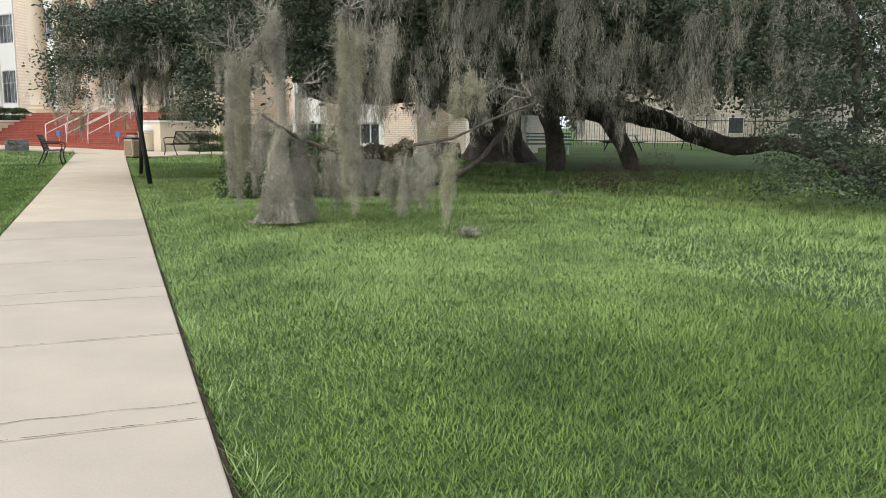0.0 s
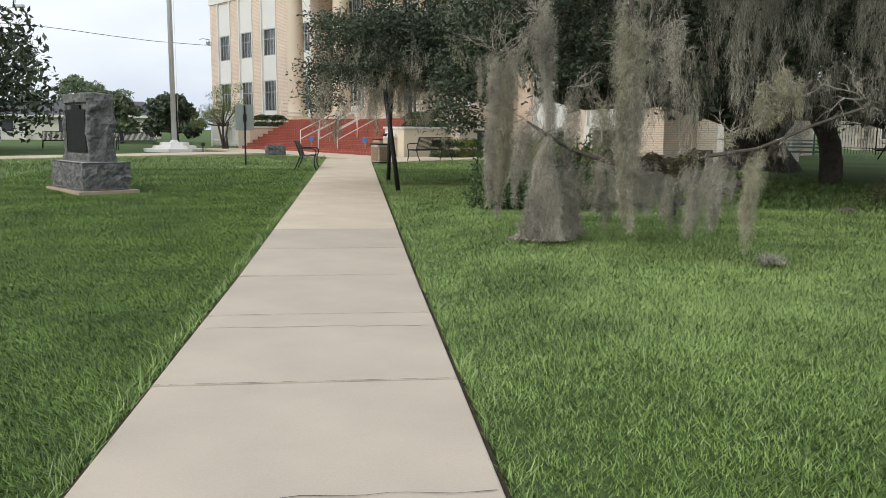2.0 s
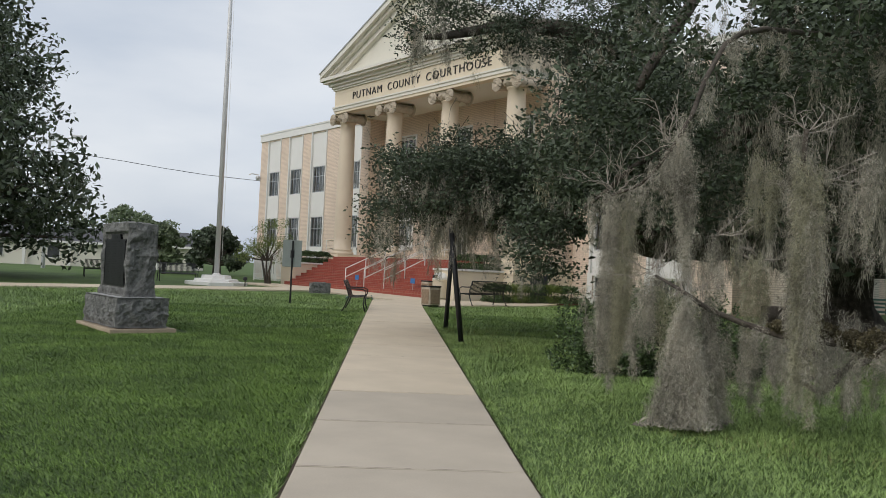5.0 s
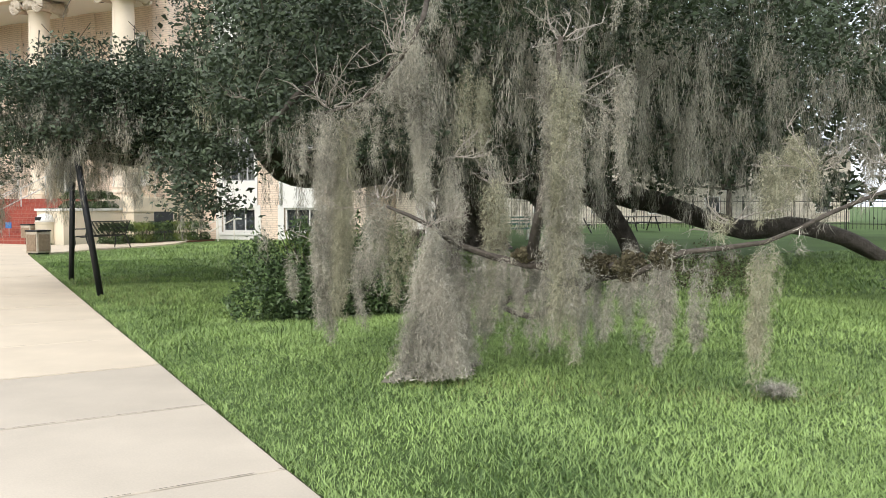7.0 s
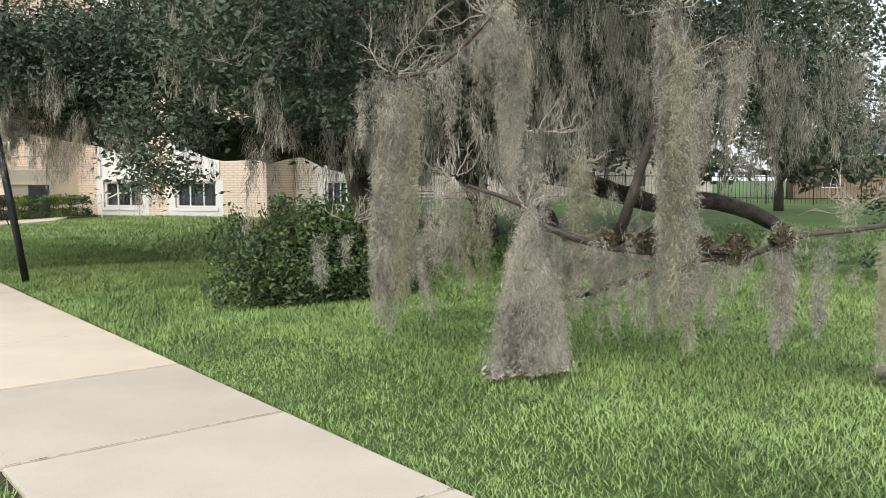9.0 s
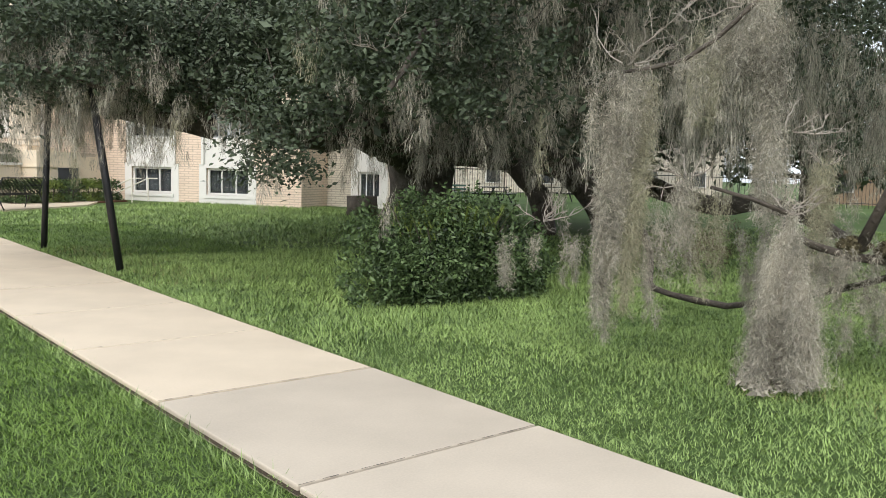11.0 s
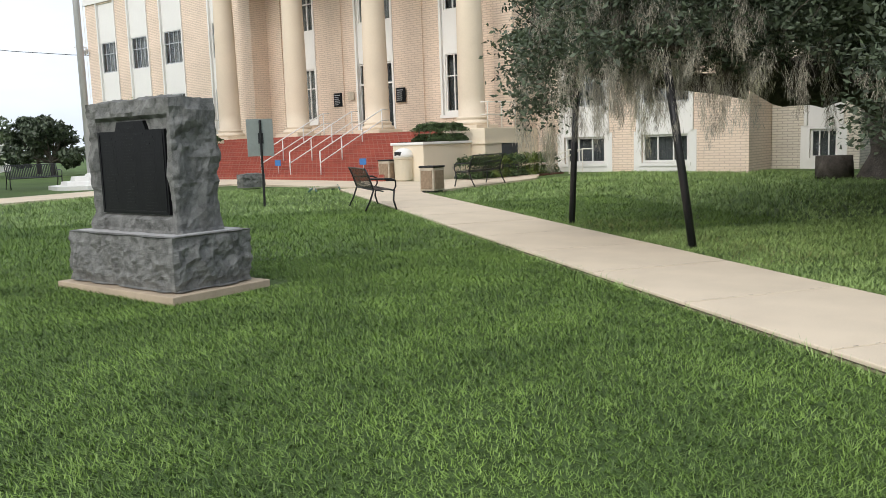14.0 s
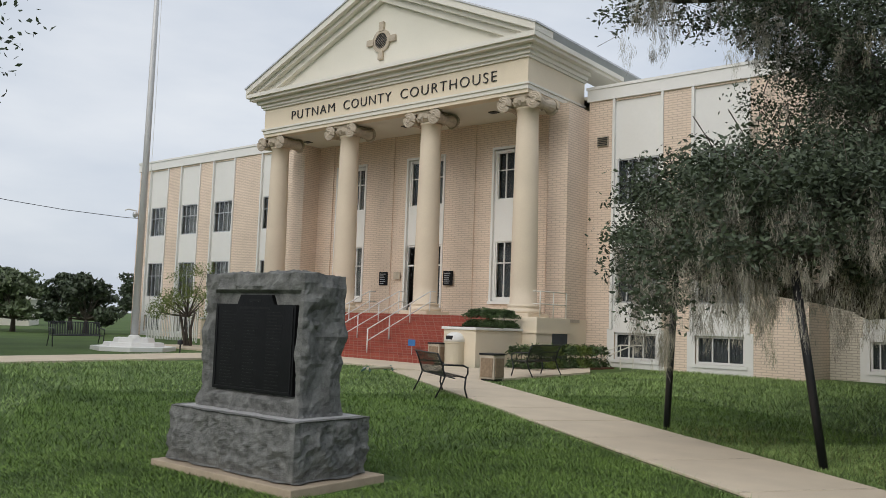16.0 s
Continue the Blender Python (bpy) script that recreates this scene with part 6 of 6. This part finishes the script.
# ---- neighbouring buildings ----
def low_house(x, y, rz, w, d, h, roof_h, wall_mat, label, seed, windows=4, porch=True):
    hs = empty("house", pose(x, y, 0.15, 0, 0, rz), label, "house")
    part("wall", box(-w / 2, 0, 0, w / 2, d, h), wall_mat, hs)
    bm = bmesh.new()
    e = 0.5
    v = [bm.verts.new(q) for q in ((-w / 2 - e, -e, h), (w / 2 + e, -e, h), (w / 2 + e, d + e, h), (-w / 2 - e, d + e, h), (-w / 2 + 1, d / 2, h + roof_h), (w / 2 - 1, d / 2, h + roof_h))]
    for q in ((0, 1, 5, 4), (2, 3, 4, 5), (1, 2, 5), (3, 0, 4), (3, 2, 1, 0)):
        bm.faces.new([v[i] for i in q])
    part("roof", bm, M_ROOF, hs)
    part("fascia", box(-w / 2 - e, -e - 0.03, h - 0.18, w / 2 + e, -e, h + 0.05), M_WHITE, hs)
    for i in range(windows):
        x0 = -w / 2 + (i + 0.5) * w / windows
        wn_ = part("window", box(x0 - 0.6, -0.06, 0.9, x0 + 0.6, -0.01, 2.2), M_WHITE, hs)
        # opaque pane, coloured dark for the unlit room behind it
        part("pane", box(x0 - 0.52, -0.075, 0.98, x0 + 0.52, -0.06, 2.12), M_DARKROOM, wn_)
    if porch:
        for i in range(5):
            x0 = -w / 2 + (i + 0.25) * w / 5
            part("post", box(x0 - 0.12, -e + 0.02, 0, x0 + 0.12, -e + 0.24, h - 0.1), M_WHITE, hs)
    return hs


low_house(-29.5, 84, 5, 20, 9, 2.5, 1.5, M_TYMP, "low white house with a dark shingle roof and porch posts", 1)
low_house(-50, 72, 30, 16, 9, 2.6, 1.6, M_STUCCO, "low pale building with a dark roof", 2)
low_house(-72, 78, 35, 18, 9, 4.0, 2.4, M_WBRICK, "low pale brick building across the street", 3)
low_house(46, 50, -25, 26, 10, 5.5, 2.0, M_WBRICK, "white sided building behind the iron fence", 4, 6, False)
low_house(58, 26, -75, 22, 10, 3.2, 2.4, M_TAN, "brown low building behind the iron fence", 5, 4, False)


# ---- iron fence, picnic table, green bench on the far side ----
def fence(p0, p1, n, h, label, mat, bar=0.014, gap_rails=(0.18, 0.88)):
    a, b = Vector((*p0, 0)), Vector((*p1, 0))
    fe = empty("fence", Matrix(), label, "fence")
    me_bm = bmesh.new()
    add_tube(me_bm, [(0, 0, 0.05), (0, 0, h - 0.08), (0, 0, h)], [bar, bar, 0.003], 4)
    me = bpy.data.meshes.new("picket")
    me_bm.to_mesh(me)
    me_bm.free()
    me.materials.append(mat)
    for i in range(n + 1):
        q = a.lerp(b, i / n)
        shared("picket", me, fe, pose(q.x, q.y, ground_z(q.y) - 0.03))
    for f in gap_rails:
        part("rail", tube([a + Vector((0, 0, ground_z(a.y) + h * f)), b + Vector((0, 0, ground_z(b.y) + h * f))], 0.022, 4), mat, fe)
    k = max(1, int((b - a).length / 2.4))
    for i in range(k + 1):
        q = a.lerp(b, i / k)
        part("post", tube([q + Vector((0, 0, ground_z(q.y) - 0.05)), q + Vector((0, 0, ground_z(q.y) + h + 0.08))], 0.04, 4), mat, fe)


fence((24.5, 43.5), (33.0, 40.5), 60, 1.75, "black iron picket fence at the lawn's edge", M_BLACK)
fence((33.0, 40.5), (47.0, 28.0), 90, 1.75, "black iron picket fence at the lawn's edge", M_BLACK)
fence((47.0, 28.0), (52.0, 8.0), 80, 1.75, "black iron picket fence at the lawn's edge", M_BLACK)
g0, g1 = uv(-14.5, -4.2), uv(-10.2, -4.2)
fence((g0.x, g0.y), (g1.x, g1.y), 30, 2.1, "white metal picket screen beside the wing", M_WHITE, 0.025)


def picnic_table(x, y, rz):
    t = empty("picnic_table", on_ground(x, y, rz), "dark picnic table with attached benches on the lawn", "picnic table")
    for i in range(5):
        part("plank", box(-0.9, -0.36 + i * 0.15, 0.72, 0.9, -0.23 + i * 0.15, 0.76, 0.004), M_BLACK, t)
    for s in (-1, 1):
        part("seat", box(-0.9, s * 0.72 - 0.12, 0.42, 0.9, s * 0.72 + 0.12, 0.46, 0.004), M_BLACK, t)
    for xx in (-0.65, 0.65):
        for s in (-1, 1):
            part("leg", tube([(xx, s * 0.7, 0), (xx, s * 0.25, 0.72)], 0.035, 6), M_BLACK, t)
        part("crossbar", tube([(xx, -0.8, 0.4), (xx, 0.8, 0.4)], 0.03, 6), M_BLACK, t)


picnic_table(25.0, 37.0, 20)
picnic_table(30.5, 38.0, -15)


def green_bench(x, y, rz):
    t = empty("green_bench", on_ground(x, y, rz), "faded green slatted bench with white end frames", "bench")
    for z, yy in ((0.45, -0.15), (0.45, 0.0), (0.45, 0.15), (0.62, 0.24), (0.76, 0.28), (0.9, 0.32)):
        part("slat", box(-1.0, yy - 0.06, z - 0.02, 1.0, yy + 0.06, z + 0.05, 0.005), M_GREENPAINT, t)
    for xx in (-0.85, 0.85):
        part("leg", tube([(xx, -0.25, 0), (xx, -0.15, 0.43), (xx, 0.2, 0.45), (xx, 0.33, 0.92)], 0.04, 6), M_WHITE, t)
        part("leg", tube([(xx, 0.35, 0), (xx, 0.18, 0.45)], 0.04, 6), M_WHITE, t)


green_bench(18.6, 33.2, -25)


# ---- far things by the street ----
def street_lamp(x, y):
    s = empty("street_lamp", pose(x, y, 0.2), "tall grey street lamp with three floodlight heads", "street lamp")
    part("pole", tube([(0, 0, 0), (0, 0, 10)], [0.14, 0.09], 10), M_STEEL, s)
    part("arm", tube([(-2.0, 0, 10.2), (0, 0, 9.8), (2.0, 0, 10.2)], 0.05, 6), M_STEEL, s)
    for dx in (-2.0, 0.3, 2.0):
        part("lamp_head", box(dx - 0.4, -0.2, 10.1, dx + 0.4, 0.2, 10.35, 0.05), M_STEEL, s)


street_lamp(-26.5, 68.0)


def second_monument(x, y):
    s = empty("stone_monument", pose(x, y, 0.38, 0, 0, 20), "pale upright granite monument on a stepped base", "monument")
    part("base", box(-1.2, -0.6, 0, 1.2, 0.6, 0.4, 0.02), M_GRANITE2, s)
    part("die", box(-0.9, -0.35, 0.4, 0.9, 0.35, 2.3, 0.03), M_GRANITE2, s)


second_monument(-28.0, 55.0)
for x, y in ((-29.5, 52.0), (-23.0, 52.0)):
    s = empty("street_sign", pose(x, y, 0.38, 0, 0, 25), "white rectangular sign on two posts", "sign", "white lawn signs")
    part("board", box(-0.35, -0.02, 0.9, 0.35, 0.02, 1.9, 0.006), M_WHITE, s)
    for dx in (-0.3, 0.3):
        part("post", tube([(dx, 0.03, 0), (dx, 0.03, 1.9)], 0.03, 6), M_STEEL, s)
# overhead wire
cable = tube(spline([(-60, 78, 9.5), (-40, 74, 8.6), (-26.5, 68, 9.2), (-12, 72, 8.2), (10, 80, 9)], 3), 0.02, 4)
tagged(part("overhead_cable", cable, M_BLACK), "thin dark cable sagging between far poles", "cable")
# security camera on the wing's corner
sc = empty("security_camera", BUILD @ pose(-24.2, 0.4, 8.1), "white dome camera on a short wall arm", "camera")
part("arm", tube([(0, 0.1, 0.1), (0, -0.5, 0.15), (0, -0.7, 0.05)], 0.04, 6), M_WHITE, sc)
part("dome", lathe([(0.02, -0.35), (0.14, -0.28), (0.17, -0.1), (0.12, 0.02)], 12), M_STEEL, sc)
